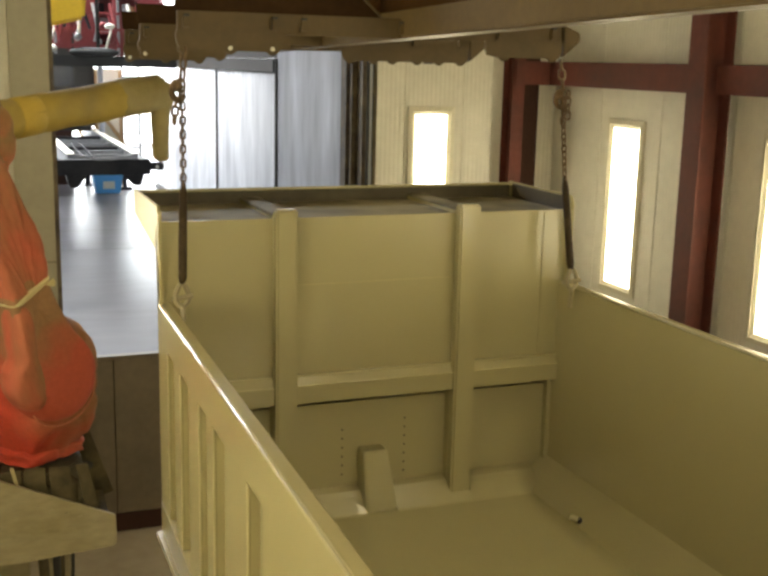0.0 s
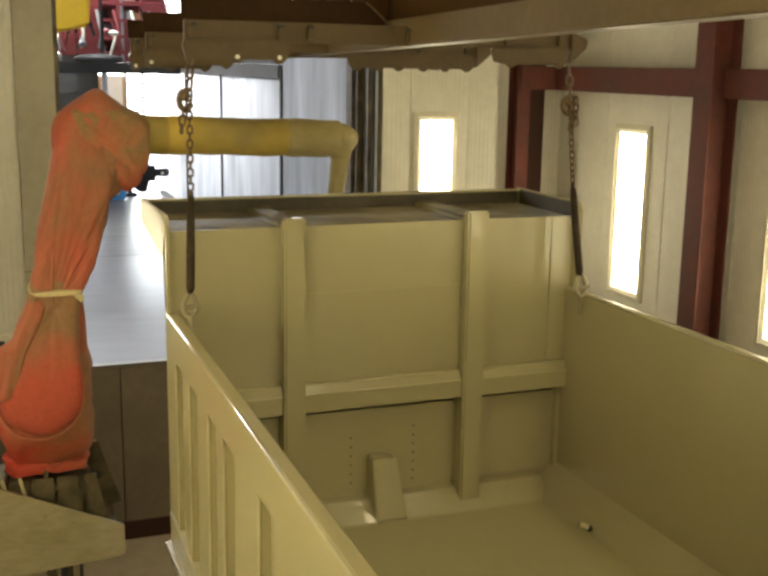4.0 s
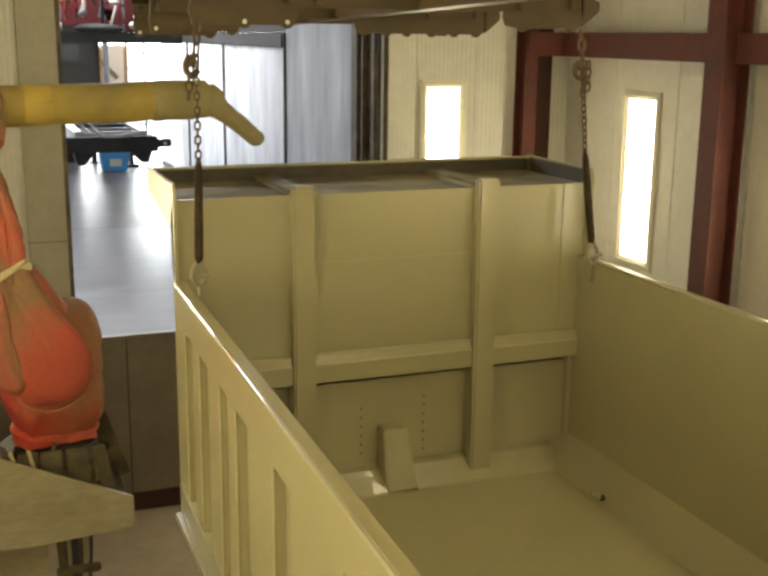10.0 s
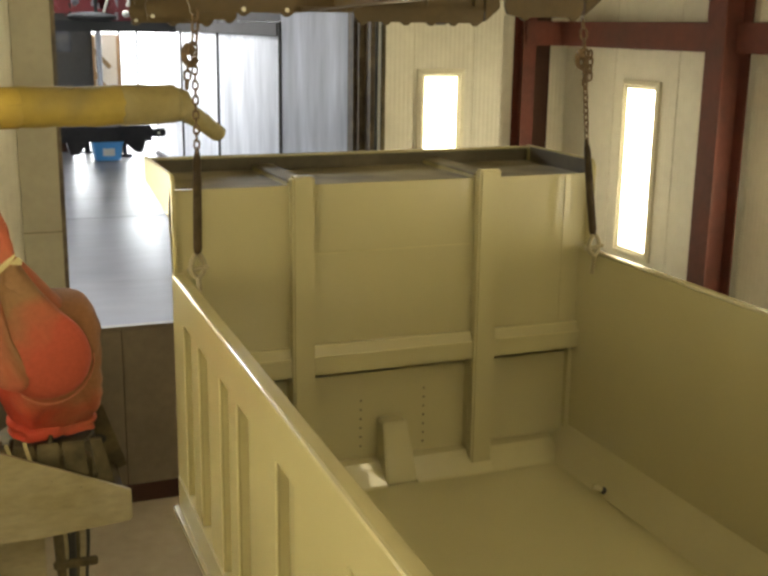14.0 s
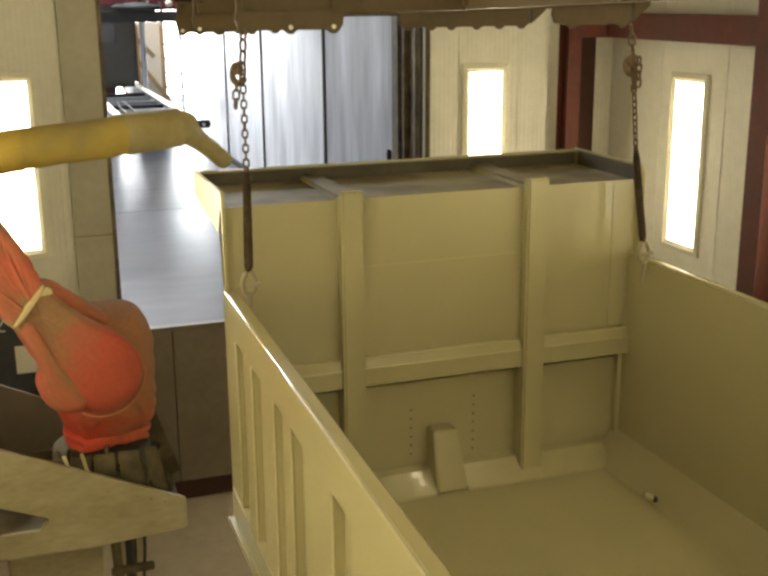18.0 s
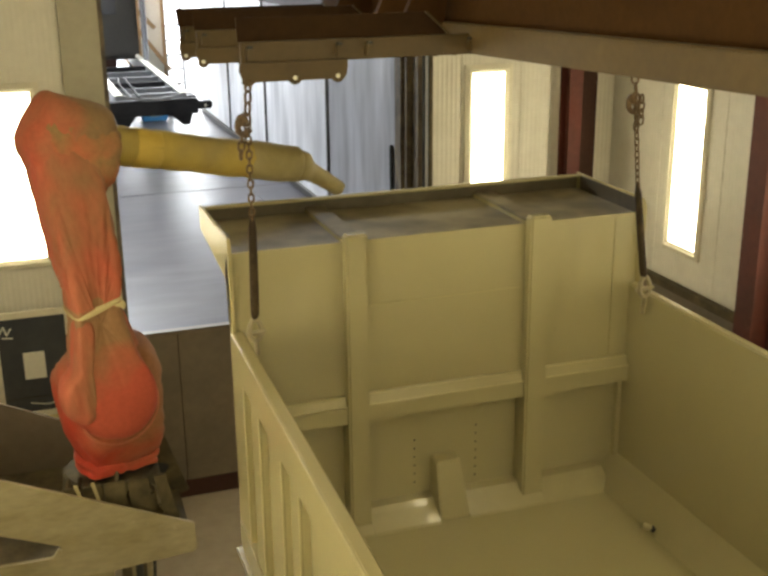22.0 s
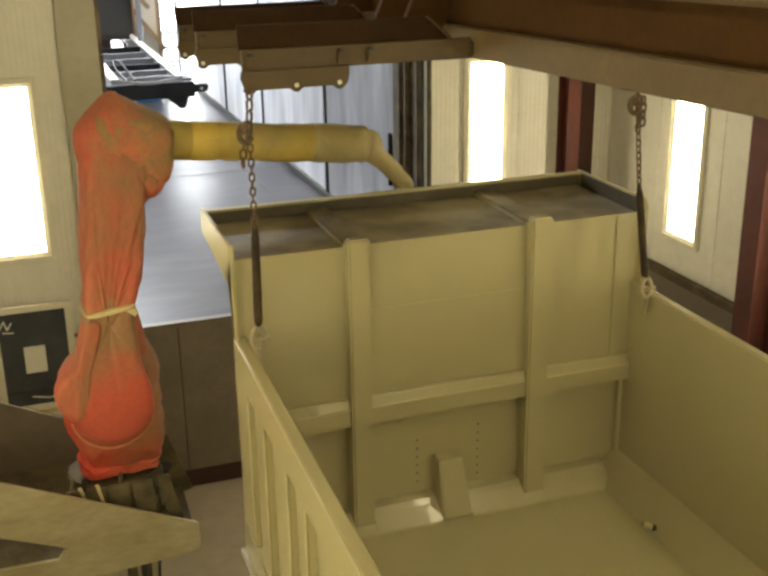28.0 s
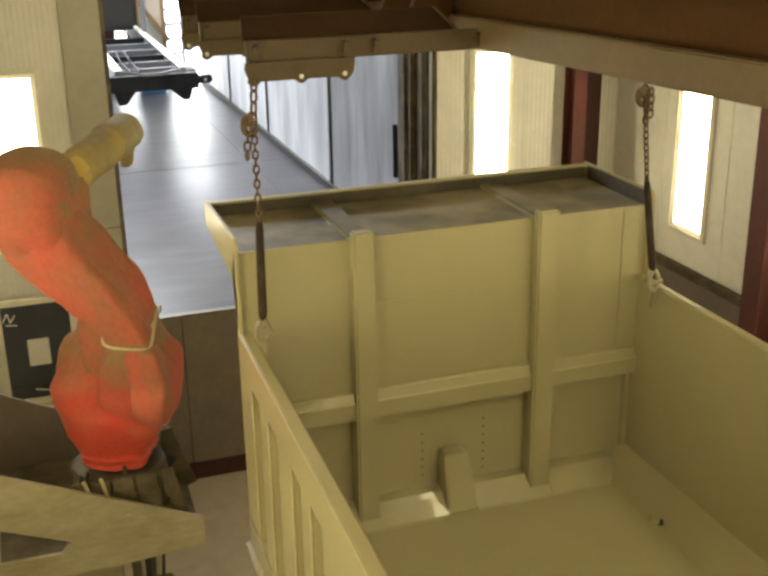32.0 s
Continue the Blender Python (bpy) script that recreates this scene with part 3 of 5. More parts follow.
part("conduit", cyl((2.64, WY - 0.03, SHOP), (2.64, WY - 0.03, 4.4), 0.014, seg=10), "black", guide)

# right wall: panels between the seams, steel frame in front of it
right = tagged(part("wall_right", box(WX + 0.012, WX + 0.2, BY, WY + 0.2, PIT, CEIL), "trim"), "cream ribbed metal wall panels behind red steel columns", "wall", kind="structure")
y = 3.885
while y > BY:
    y0 = y - 0.925
    part("panel", box(WX, WX + 0.012, max(y0, BY) + 0.003, min(y, WY) - 0.003, 0.34, CEIL, 0.003), "white_panel", right)
    y = y0
tagged(part("baseboard", box(WX - 0.07, WX, BY, WY, 0.26, 0.335, 0.005), "base"), "brown ledge along the foot of the wall panels", "ledge", kind="structure")
tagged(part("wall_right_foot", box(WX - 0.05, WX + 0.012, BY, WY - 0.06, PIT, 0.26), "brown_panel"), "brown pit wall under the wall panels", "wall", kind="structure")
left = tagged(part("wall_left", box(LX - 0.2, LX - 0.012, BY, WY + 0.2, PIT, CEIL), "trim"), "cream ribbed metal wall panels", "wall", kind="structure")
for k in range(18):
    part("panel", box(LX - 0.012, LX, BY + 0.933 * k + 0.003, min(BY + 0.933 * (k + 1), WY) - 0.003, PIT, CEIL, 0.003), "white_panel", left)
tagged(part("wall_rear", box(LX - 0.2, WX + 0.2, BY - 0.2, BY, PIT, CEIL), "white_panel_x"), "cream metal wall closing the booth", "wall", kind="structure")


def i_column(name, x, y, z0, z1, w, d, label, group=""):
    """A wide-flange steel column; w along y, d along x."""
    t = thing(name, label, "column", group, "structure", Matrix.Translation((x, y, z0)))
    part("flange", box(x - d / 2, x - d / 2 + 0.018, y - w / 2, y + w / 2, z0, z1, 0.003), "red", t)
    part("flange", box(x + d / 2 - 0.018, x + d / 2, y - w / 2, y + w / 2, z0, z1, 0.003), "red", t)
    part("web", box(x - d / 2 + 0.018, x + d / 2 - 0.018, y - 0.008, y + 0.008, z0, z1), "red", t)
    part("base_plate", box(x - d / 2 - 0.05, x + d / 2 + 0.05, y - w / 2 - 0.05, y + w / 2 + 0.05, z0, z0 + 0.02, 0.003), "red", t)
    return t


for cy in (1.20, -2.3, -5.9, -9.5):
    i_column("steel_column", 4.42, cy, PIT, CEIL, 0.215, 0.25, "red oxide painted steel column along the booth wall", "booth columns")
cc = thing("corner_column", "red oxide steel column in the booth corner", "column", "booth columns", "structure", Matrix.Translation((4.15, 3.7, PIT)))
part("flange", box(4.03, 4.165, 3.60, 3.618, PIT, CEIL, 0.003), "red", cc)
part("web", box(4.09, 4.104, 3.618, 3.78, PIT, CEIL), "red", cc)
part("flange", box(4.03, 4.165, 3.78, 3.797, PIT, CEIL, 0.003), "red", cc)
# dark plate put in where the column's web lies in shadow
part("shade_plate", box(4.168, 4.40, 3.745, 3.76, PIT, CEIL, 0.003), "maroon", cc, "dark maroon plate standing in for the column's web shadow")
for gy0, gy1 in ((3.55, 1.31), (1.09, -2.19), (-2.41, -5.79), (-6.01, -9.39)):
    g = thing("steel_girt", "red oxide steel girt between the columns", "girt", "booth girts", "structure", Matrix.Translation((4.5, gy0, 2.43)))
    part("girt_face", box(4.40, 4.416, gy1, gy0, 2.43, 2.65, 0.003), "red", g)
    part("girt_lip", box(4.416, 4.54, gy1, gy0, 2.634, 2.65, 0.002), "red", g)
    if gy0 > 3:
        part("girt_end", box(4.04, 4.416, gy0 + 0.002, gy0 + 0.014, 2.43, 2.65, 0.003), "red", g, "end plate to the corner column")
    part("girt_foot", box(4.416, 4.54, gy1, gy0, 2.43, 2.446, 0.002), "red", g)

# ---- lights in the walls ----


PROUD = 0.034   # the frames stand out from the wall and slope in to the glass


def wall_light(side, c, z0, z1, width, label):
    """A tall light behind glass in a wall. side: the wall on which it stands."""
    hw, fr = width / 2, 0.055

    def b(u0, u1, d0, d1, a, e, bev=0.004):
        if side == "right":
            return box(WX - d1, WX - d0, c + u0, c + u1, a, e, bev)
        if side == "rear":
            return box(c + u0, c + u1, BY + d0, BY + d1, a, e, bev)
        if side == "left":
            return box(LX + d0, LX + d1, c + u0, c + u1, a, e, bev)
        return box(c + u0, c + u1, WY - d1, WY - d0, a, e, bev)

    base = {"right": (WX, c, z0), "left": (LX, c, z0), "end": (c, WY, z0), "rear": (c, BY, z0)}[side]
    t = thing("wall_light", label, "light", "booth wall lights", at=Matrix.Translation(base))
    def wedge(edge, out, rise):
        """One side of the frame. edge: which side; out: from and to, from the glass's edge; rise: its height over the wall there."""
        q = box(0, 1, 0, 1, 0, 1)
        for v in q.verts:
            u, d, h = v.co
            off = out[0] + (out[1] - out[0]) * u
            dep = 0.001 + d * (rise[0] + (rise[1] - rise[0]) * u)
            gw, g0, g1 = hw - fr - 0.024, z0 + fr, z1 - fr - 0.02
            if edge in "lr":
                along, across = (g0 - off) + h * (g1 - g0 + 2 * off), (gw + off) * (1 if edge == "r" else -1)
            else:
                across, along = (gw + off) * (2 * h - 1), (g1 + off) if edge == "t" else (g0 - off)
            v.co = {"right": (WX - dep, c + across, along), "left": (LX + dep, c + across, along), "rear": (c + across, BY + dep, along), "end": (c + across, WY - dep, along)}[side]
        return q

    for e in "lrtb":
        part("frame_" + {"l": "side", "r": "side", "t": "head", "b": "sill"}[e], wedge(e, (0.036, 0.075), (PROUD, PROUD - 0.012)), "trim", t)
        part("inner_bead", wedge(e, (0.0, 0.035), (0.012, PROUD - 0.004)), "trim", t)
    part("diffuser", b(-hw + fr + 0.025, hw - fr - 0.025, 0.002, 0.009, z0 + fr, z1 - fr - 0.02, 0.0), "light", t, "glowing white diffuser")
    return t


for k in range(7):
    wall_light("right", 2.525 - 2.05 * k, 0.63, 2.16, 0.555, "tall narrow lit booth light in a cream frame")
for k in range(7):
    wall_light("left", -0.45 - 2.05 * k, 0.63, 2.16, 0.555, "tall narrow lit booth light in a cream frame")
# rear wall lights are added out of view to brighten the headboard
for k in range(4):
    wall_light("rear", -1.3 + 1.7 * k, 2.4, 4.1, 0.75, "unseen fill light added on the rear wall, in a cream frame")
wall_light("end", 3.287, 0.63, 2.21, 0.48, "tall narrow lit booth light in a cream frame")
wall_light("end", -0.985, 0.75, 2.25, 0.66, "unseen fill light added on the rear wall, in a cream frame beside the doorway")



def ceiling_light(x, y):
    t = thing("ceiling_light", "long warm ceiling light of the paint booth", "light", "booth ceiling lights", at=Matrix.Translation((x, y, CEIL)))
    part("housing", box(x - 0.26, x + 0.26, y - 0.86, y + 0.86, CEIL - 0.06, CEIL - 0.001, 0.01), "trim", t)
    part("diffuser", box(x - 0.22, x + 0.22, y - 0.80, y + 0.80, CEIL - 0.072, CEIL - 0.060), "ceiling_lamp", t, "glowing diffuser")


for k in range(6):
    ceiling_light(-1.1, -10.4 + 2.1 * k)
    ceiling_light(3.3, -10.4 + 2.1 * k)

# dark board with a card, under the light on the end wall
bd = thing("notice_board", "dark blue glass board with a white card in a cream frame", "board", at=Matrix.Translation((-0.91, WY, -0.56)))
# the wall goes on below the shop floor's level left of the doorway
tagged(part("wall_end_foot", box(LX, -0.46, 3.70, 3.735, PIT, SHOP), "white_panel_x"), "cream ribbed panels low on the end wall", "wall", kind="structure")
part("glass", box(-1.20, -0.655, 3.680, 3.690, -0.52, 0.33, 0.002), "board", bd)
for a in ((-1.26, -0.595, 0.33, 0.385), (-1.26, -0.595, -0.60, -0.52)):
    part("board_frame", box(a[0], a[1], 3.668, 3.699, a[2], a[3], 0.004), "trim", bd)
for a in ((-1.26, -1.20), (-0.655, -0.595)):
    part("board_frame", box(a[0], a[1], 3.668, 3.699, -0.52, 0.33, 0.004), "trim", bd)
part("card", box(-1.02, -0.845, 3.672, 3.679, -0.22, 0.02, 0.002), "card", bd, "plain white card")
part("ledge", box(-1.22, -0.63, 3.655, 3.668, -0.60, -0.565, 0.003), "strap", bd, "pale yellow ledge")
for k, (a, b, c, d) in enumerate(((-1.19, 0.20, -1.15, 0.27), (-1.15, 0.27, -1.13, 0.19), (-1.13, 0.19, -1.09, 0.25), (-1.17, 0.17, -1.08, 0.16), (-1.0, -0.44, -0.86, -0.47), (-0.86, -0.47, -0.76, -0.45))):
    part("chalk_mark", cyl((a, 3.6795, b), (c, 3.6795, d), 0.006, seg=6), "card", bd)
part("lower_rail", box(-1.20, -0.655, 3.674, 3.689, -0.40, -0.385, 0.002), "black", bd)

# ---- the shop beyond the doorway ----
metal = tagged(part("wall_shop_right", box(2.80, 2.95, 4.80, 16.2, SHOP, 2.62), "dark_post"), "shiny galvanised sheet wall along the shop", "wall", kind="structure")
for a, b, top in ((4.82, 7.30, 2.78), (7.38, 10.62, 2.44), (10.70, 13.4, 2.44), (13.48, 16.2, 2.44)):
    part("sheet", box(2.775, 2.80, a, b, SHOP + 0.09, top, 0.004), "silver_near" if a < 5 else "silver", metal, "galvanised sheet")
for yy in (7.34, 10.66, 13.44):
    part("post", box(2.755, 2.80, yy - 0.035, yy + 0.035, SHOP, 2.62, 0.004), "dark_post", metal)
part("foot_rail", box(2.735, 2.80, 4.82, 16.2, SHOP + 0.001, SHOP + 0.085, 0.004), "dark_post", metal)
part("head_rail", box(2.74, 2.80, 7.38, 16.2, 2.45, 2.60, 0.004), "dark_post", metal, "dark head rail")
part("header", box(2.79, 2.90, 7.32, 16.2, 2.621, 3.5, 0.004), "dark_post", metal, "dark steel header over the sheets")
part("handle", box(2.735, 2.775, 4.95, 4.99, 0.75, 1.30, 0.008), "black", metal)

tagged(part("wall_shop_left", box(-9.2, -9.0, 3.8, 34, SHOP, 7.5), "plaster"), "white corrugated shop wall", "wall", kind="structure")
tagged(part("wall_shop_far", box(-9.2, 13.2, 26.0, 26.2, 6.0, 7.5), "plaster"), "white corrugated shop wall", "wall", kind="structure")
# unseen; added to keep the bay's brightness out of the near sheets
tagged(part("wall_shop_end", box(-9.2, -2.0, 26.0, 26.2, SHOP, 6.0), "plaster"), "unseen white corrugated wall, added to darken what the sheets mirror", "wall", kind="structure")
tagged(part("wall_shop_side", box(13.0, 13.2, 3.8, 34, SHOP, 7.5), "plaster"), "white corrugated shop wall", "wall", kind="structure")
tagged(part("wall_shop_near", box(4.85, 13.2, 4.0, 4.2, SHOP, 7.5), "plaster"), "white corrugated shop wall", "wall", kind="structure")
tagged(part("ceiling_shop", box(-9.2, 13.2, 4.0, 34, 7.5, 7.7), "ceiling"), "corrugated sheet roof of the shop", "ceiling", kind="structure")
tagged(part("backdrop", box(-2.2, 13.0, 27.6, 27.65, SHOP - 0.4, 6.6), "sky"), "overcast brightness outside the open bay", "backdrop", kind="structure")
# self-glowing sheet added under the closed roof, not a known part of it
tagged(part("skylight", box(-4.0, 2.0, 7.0, 18.0, 7.44, 7.48), "skylight"), "glowing sheet added under the shop roof to brighten the shop", "skylight", kind="structure")

# truck chassis on stands
CY, CZ = 10.2, 1.0
ch = thing("truck_chassis", "black truck chassis frame on stands with grey side rails", "chassis", at=Matrix.Translation((1.05, CY, SHOP)))
for xx in (0.58, 1.50):
    part("side_rail", box(xx - 0.035, xx + 0.035, CY + 0.1, 17.5, CZ, CZ + 0.22, 0.008), "galv", ch, "grey steel side rail")
    part("rail_lip", box(xx - 0.06, xx + 0.06, CY + 0.1, 17.5, CZ + 0.221, CZ + 0.235, 0.003), "card", ch, "pale top flange")
for k, yy in enumerate((10.55, 11.2, 11.9, 12.6, 13.4, 14.2)):
    part("cross_member", box(0.62, 1.46, yy, yy + 0.07, CZ + 0.10, CZ + 0.20, 0.008), "galv" if k in (0, 1, 3, 4) else "chassis", ch)
for k in range(3):
    part("air_tank", cyl((0.72 + 0.06 * k, 10.9 + 0.7 * k, CZ - 0.02), (1.3, 10.9 + 0.7 * k, CZ - 0.02), 0.09, seg=16, bevel=0.02), "chassis", ch)
part("gearbox", box(0.66, 1.42, 10.7, 14.4, CZ - 0.12, CZ - 0.01, 0.03), "black", ch, "dark greasy gearbox and shafts")
part("rear_beam", box(0.36, 1.68, CY - 0.05, CY + 0.10, CZ - 0.06, CZ + 0.16, 0.012), "chassis", ch, "black rear beam")
part("rear_beam_lip", prism([(0.62, CZ + 0.20), (0.95, CZ + 0.15), (1.15, CZ + 0.15), (1.48, CZ + 0.20), (1.48, CZ + 0.24), (1.15, CZ + 0.19), (0.95, CZ + 0.19), (0.62, CZ + 0.24)], CY - 0.06, CY - 0.02, 0.004), "galv", ch, "dished grey lip")
part("tow_arm", box(1.66, 1.88, CY - 0.03, CY + 0.07, CZ + 0.0, CZ + 0.11, 0.02), "chassis", ch)
part("tow_pin", cyl((1.78, CY - 0.04, CZ + 0.05), (1.78, CY - 0.03, CZ + 0.05), 0.022, seg=12), "card", ch)
part("hanger", prism([(0.50, CZ - 0.06), (0.80, CZ - 0.06), (0.66, CZ - 0.24), (0.55, CZ - 0.24)], CY, CY + 0.2, 0.01), "chassis", ch)
part("hanger", prism([(1.28, CZ - 0.06), (1.60, CZ - 0.06), (1.55, CZ - 0.22), (1.45, CZ - 0.22)], CY, CY + 0.2, 0.01), "chassis", ch)
part("side_step", box(1.55, 1.80, 11.0, 11.5, CZ + 0.02, CZ + 0.08, 0.01), "chassis", ch)
part("side_step", box(1.55, 1.75, 12.2, 12.7, CZ + 0.06, CZ + 0.12, 0.01), "chassis", ch)
for k in range(2):
    part("air_line", tube(smooth_path([(0.75 + 0.12 * k, 10.3, CZ + 0.2), (0.70 + 0.14 * k, 11.2, CZ + 0.27), (0.8 + 0.1 * k, 12.4, CZ + 0.22)], 6), 0.014, 8), "chassis", ch)
for xx, yy in ((0.58, 16.9), (1.5, 16.9)):
    part("stand", cyl((xx, yy, SHOP), (xx, yy, CZ - 0.02), 0.06, 0.03, seg=10), "chassis", ch)
    part("stand_foot", box(xx - 0.14, xx + 0.14, yy - 0.14, yy + 0.14, SHOP, SHOP + 0.02, 0.004), "chassis", ch)
cab = thing("truck_cab", "dark unlit truck cab behind the chassis", "truck", at=Matrix.Translation((0.9, 15, SHOP)))
part("cab_body", box(0.1, 1.47, 14.9, 16.4, 1.25, 2.75, 0.08), "dark_post", cab)
part("cab_roof", box(0.15, 1.42, 14.95, 16.35, 2.75, 2.9, 0.06), "dark_post", cab)
part("rear_window", box(0.5, 1.1, 14.893, 14.9, 2.05, 2.6, 0.0), "board", cab)
part("exhaust", cyl((1.56, 14.8, 1.2), (1.56, 14.8, 2.9), 0.05, seg=12), "galv", cab)

bin_ = thing("storage_bin", "bright blue plastic bin on the shop floor", "bin", at=Matrix.Translation((1.72, 15.6, SHOP)))
part("bin_body", prism([(1.50, SHOP), (1.94, SHOP), (2.0, 0.36), (1.45, 0.36)], 15.4, 15.85, 0.015), "blue", bin_)
part("rim", box(1.43, 2.02, 15.37, 15.88, 0.36, 0.41, 0.01), "blue", bin_)
part("label_plate", box(1.62, 1.84, 15.39, 15.399, 0.12, 0.26, 0.002), "card", bin_, "pale label")
part("jug", box(1.46, 1.60, 15.45, 15.62, 0.41, 0.58, 0.03), "card", bin_, "white plastic jug")
leg = thing("prop_stand", "thin black prop stand on the shop floor", "stand", at=Matrix.Translation((2.16, 16.0, SHOP)))
part("pole", cyl((2.12, 16.0, SHOP), (2.10, 16.0, 0.62), 0.04, seg=10), "chassis", leg)
part("foot", box(1.98, 2.24, 15.9, 16.1, SHOP, SHOP + 0.05, 0.01), "chassis", leg)

# overhead line with racks, far down the shop
rack = thing("overhead_rack", "maroon steel racks hung over a black conveyor beam", "rack", at=Matrix.Translation((1.6, 13.4, 2.4)))
part("beam", box(0.1, 2.75, 13.7, 13.95, 2.42, 2.60, 0.01), "black", rack, "black conveyor beam")
part("trolley", blob((1.35, 13.8, 2.66), (0.42, 0.2, 0.09), wobble=0.03), "black", rack)
part("hanger_rod", cyl((1.42, 13.8, 2.6), (1.42, 13.8, 4.6), 0.03, seg=8), "black", rack)
for k in range(6):
    xx = 0.75 + 0.36 * k
    part("upright", box(xx, xx + 0.045, 14.4, 14.46, 2.62, 4.3, 0.004), "maroon_rack" if k % 3 else "galv", rack)
for k in range(5):
    part("rack_bar", box(0.7, 2.7, 14.38, 14.42, 2.75 + 0.28 * k, 2.80 + 0.28 * k, 0.004), "maroon_rack", rack)
for k in range(7):
    part("part_hook", tube(smooth_path([(0.8 + 0.3 * k, 14.3, 3.5), (0.86 + 0.3 * k, 14.2, 3.1), (0.82 + 0.3 * k, 14.25, 2.85)], 4), 0.03, 8), ("maroon_rack", "card", "galv")[k % 3], rack)
part("motor", blob((1.62, 13.8, 3.1), (0.09, 0.08, 0.05), wobble=0.02), "card", rack)
for k, (a, b, c, d) in enumerate(((0.55, 1.05, 2.72, 3.05), (1.12, 1.55, 2.66, 3.2), (1.75, 2.2, 2.70, 3.35), (2.3, 2.72, 2.75, 3.6), (0.6, 1.5, 3.3, 3.75))):
    part("hung_panel", move(box(a, b, 14.5, 14.54, c, d, 0.006), pose(0, 0.25 * (k % 2), 0, 0, 0, 0)), "maroon_rack", rack, "maroon painted sheet part")
for k in range(9):
    x0, z0 = 0.62 + 0.24 * k, 2.66 + 0.13 * ((k * 5) % 4)
    part("hung_bar", cyl((x0, 14.2, z0), (x0 + 0.16 * (-1) ** k, 14.25, z0 + 0.5), 0.025, seg=8), ("card", "maroon_rack", "galv", "chassis")[k % 4], rack)
for k in range(5):
    part("hung_casting", blob((0.7 + 0.42 * k, 14.1, 2.72 + 0.2 * (k % 3)), (0.07, 0.06, 0.06), 14, 0.2, 12, k), ("card", "galv", "maroon_rack")[k % 3], rack)
hoist = thing("yellow_hoist", "yellow hoist housing over the racks", "hoist", at=Matrix.Translation((0.9, 13.8, 3.0)))
part("housing", prism([(0.55, 3.05), (1.2, 3.2), (1.25, 3.9), (0.55, 3.9)], 13.6, 14.0, 0.05), "yellow_paint", hoist)
part("hook_rod", cyl((0.9, 13.8, 3.9), (0.9, 13.8, 7.4), 0.03, seg=8), "black", hoist)
lad = thing("step_ladder", "grey aluminium step ladder standing in the shop", "ladder", at=Matrix.Translation((2.1, 18.2, SHOP)))
for xx in (2.38, 2.74):
    part("stile", box(xx, xx + 0.05, 18.2, 18.28, SHOP, 2.9, 0.005), "galv", lad)
for k in range(9):
    part("rung", box(2.43, 2.74, 18.21, 18.27, 0.35 + 0.3 * k, 0.39 + 0.3 * k, 0.004), "galv", lad)
cabnt = thing("tool_cabinet", "dark maroon tool cabinet on the shop floor", "cabinet", at=Matrix.Translation((0.9, 17, SHOP)))
part("cabinet_body", box(0.55, 1.25, 17.0, 17.6, SHOP, 2.35, 0.02), "maroon", cabnt)
part("door", box(0.58, 1.22, 16.985, 17.0, 0.2, 2.3, 0.006), "maroon", cabnt)
brace = thing("timber_prop", "raw timber prop leaning far down the shop", "timber", at=Matrix.Translation((1.4, 19, SHOP)))
part("timber", move(box(-0.05, 0.05, -0.05, 0.05, 0, 3.2, 0.006), Matrix.Translation((2.1, 19.0, SHOP)) @ pose(0, 0, 0, 0, -28, 0)), "wood", brace)

brace = thing("timber_brace", "raw timber brace leaning in the shop", "timber", at=Matrix.Translation((1.7, 17.2, SHOP)))
part("timber", move(box(-0.04, 0.04, -0.03, 0.03, -0.55, 0.75, 0.006), Matrix.Translation((1.96, 16.9, 1.25)) @ pose(0, 0, 0, 0, -36, 0)), "wood", brace)
part("upright", box(1.68, 1.74, 16.93, 17.0, SHOP, 2.3, 0.005), "wood", brace)
part("upright", box(2.17, 2.23, 16.93, 17.0, SHOP, 2.3, 0.005), "wood", brace)
part("sheet", box(1.69, 2.22, 17.0, 17.03, 0.5, 2.35, 0.004), "trim", brace, "cream board sheet")
part("timber", move(box(-0.04, 0.04, -0.03, 0.03, -0.45, 0.45, 0.006), Matrix.Translation((1.48, 15.1, 2.1)) @ pose(0, 0, 0, 0, -43, 0)), "wood", brace)
shelf = thing("parts_shelf", "maroon steel shelving full of small parts", "shelving", at=Matrix.Translation((1.5, 15.4, SHOP)))
part("back_panel", box(0.2, 2.74, 15.5, 15.53, 2.60, 5.2, 0.004), "maroon_rack", shelf)
for k in range(5):
    part("shelf", box(0.2, 2.74, 15.0, 15.5, 2.66 + 0.34 * k, 2.69 + 0.34 * k, 0.004), "maroon_rack", shelf)
for k in range(7):
    part("upright", box(0.2 + 0.41 * k, 0.25 + 0.41 * k, 14.98, 15.03, 2.60, 5.2, 0.004), "maroon_rack", shelf)
for k in range(26):
    x0, z0 = random.uniform(0.3, 2.5), 2.691 + 0.34 * (k % 4)
    w, h = random.uniform(0.06, 0.2), random.uniform(0.08, 0.26)
    part("carton", box(x0, x0 + w, 15.05 + 0.012 * k, 15.05 + 0.012 * k + 0.14, z0, z0 + h, 0.008), ("card", "chassis", "galv", "maroon", "card", "dark_post", "wood")[k % 7], shelf)

# saw-cut joints in the shop floor
floor_shop = bpy.data.objects["floor_shop"]
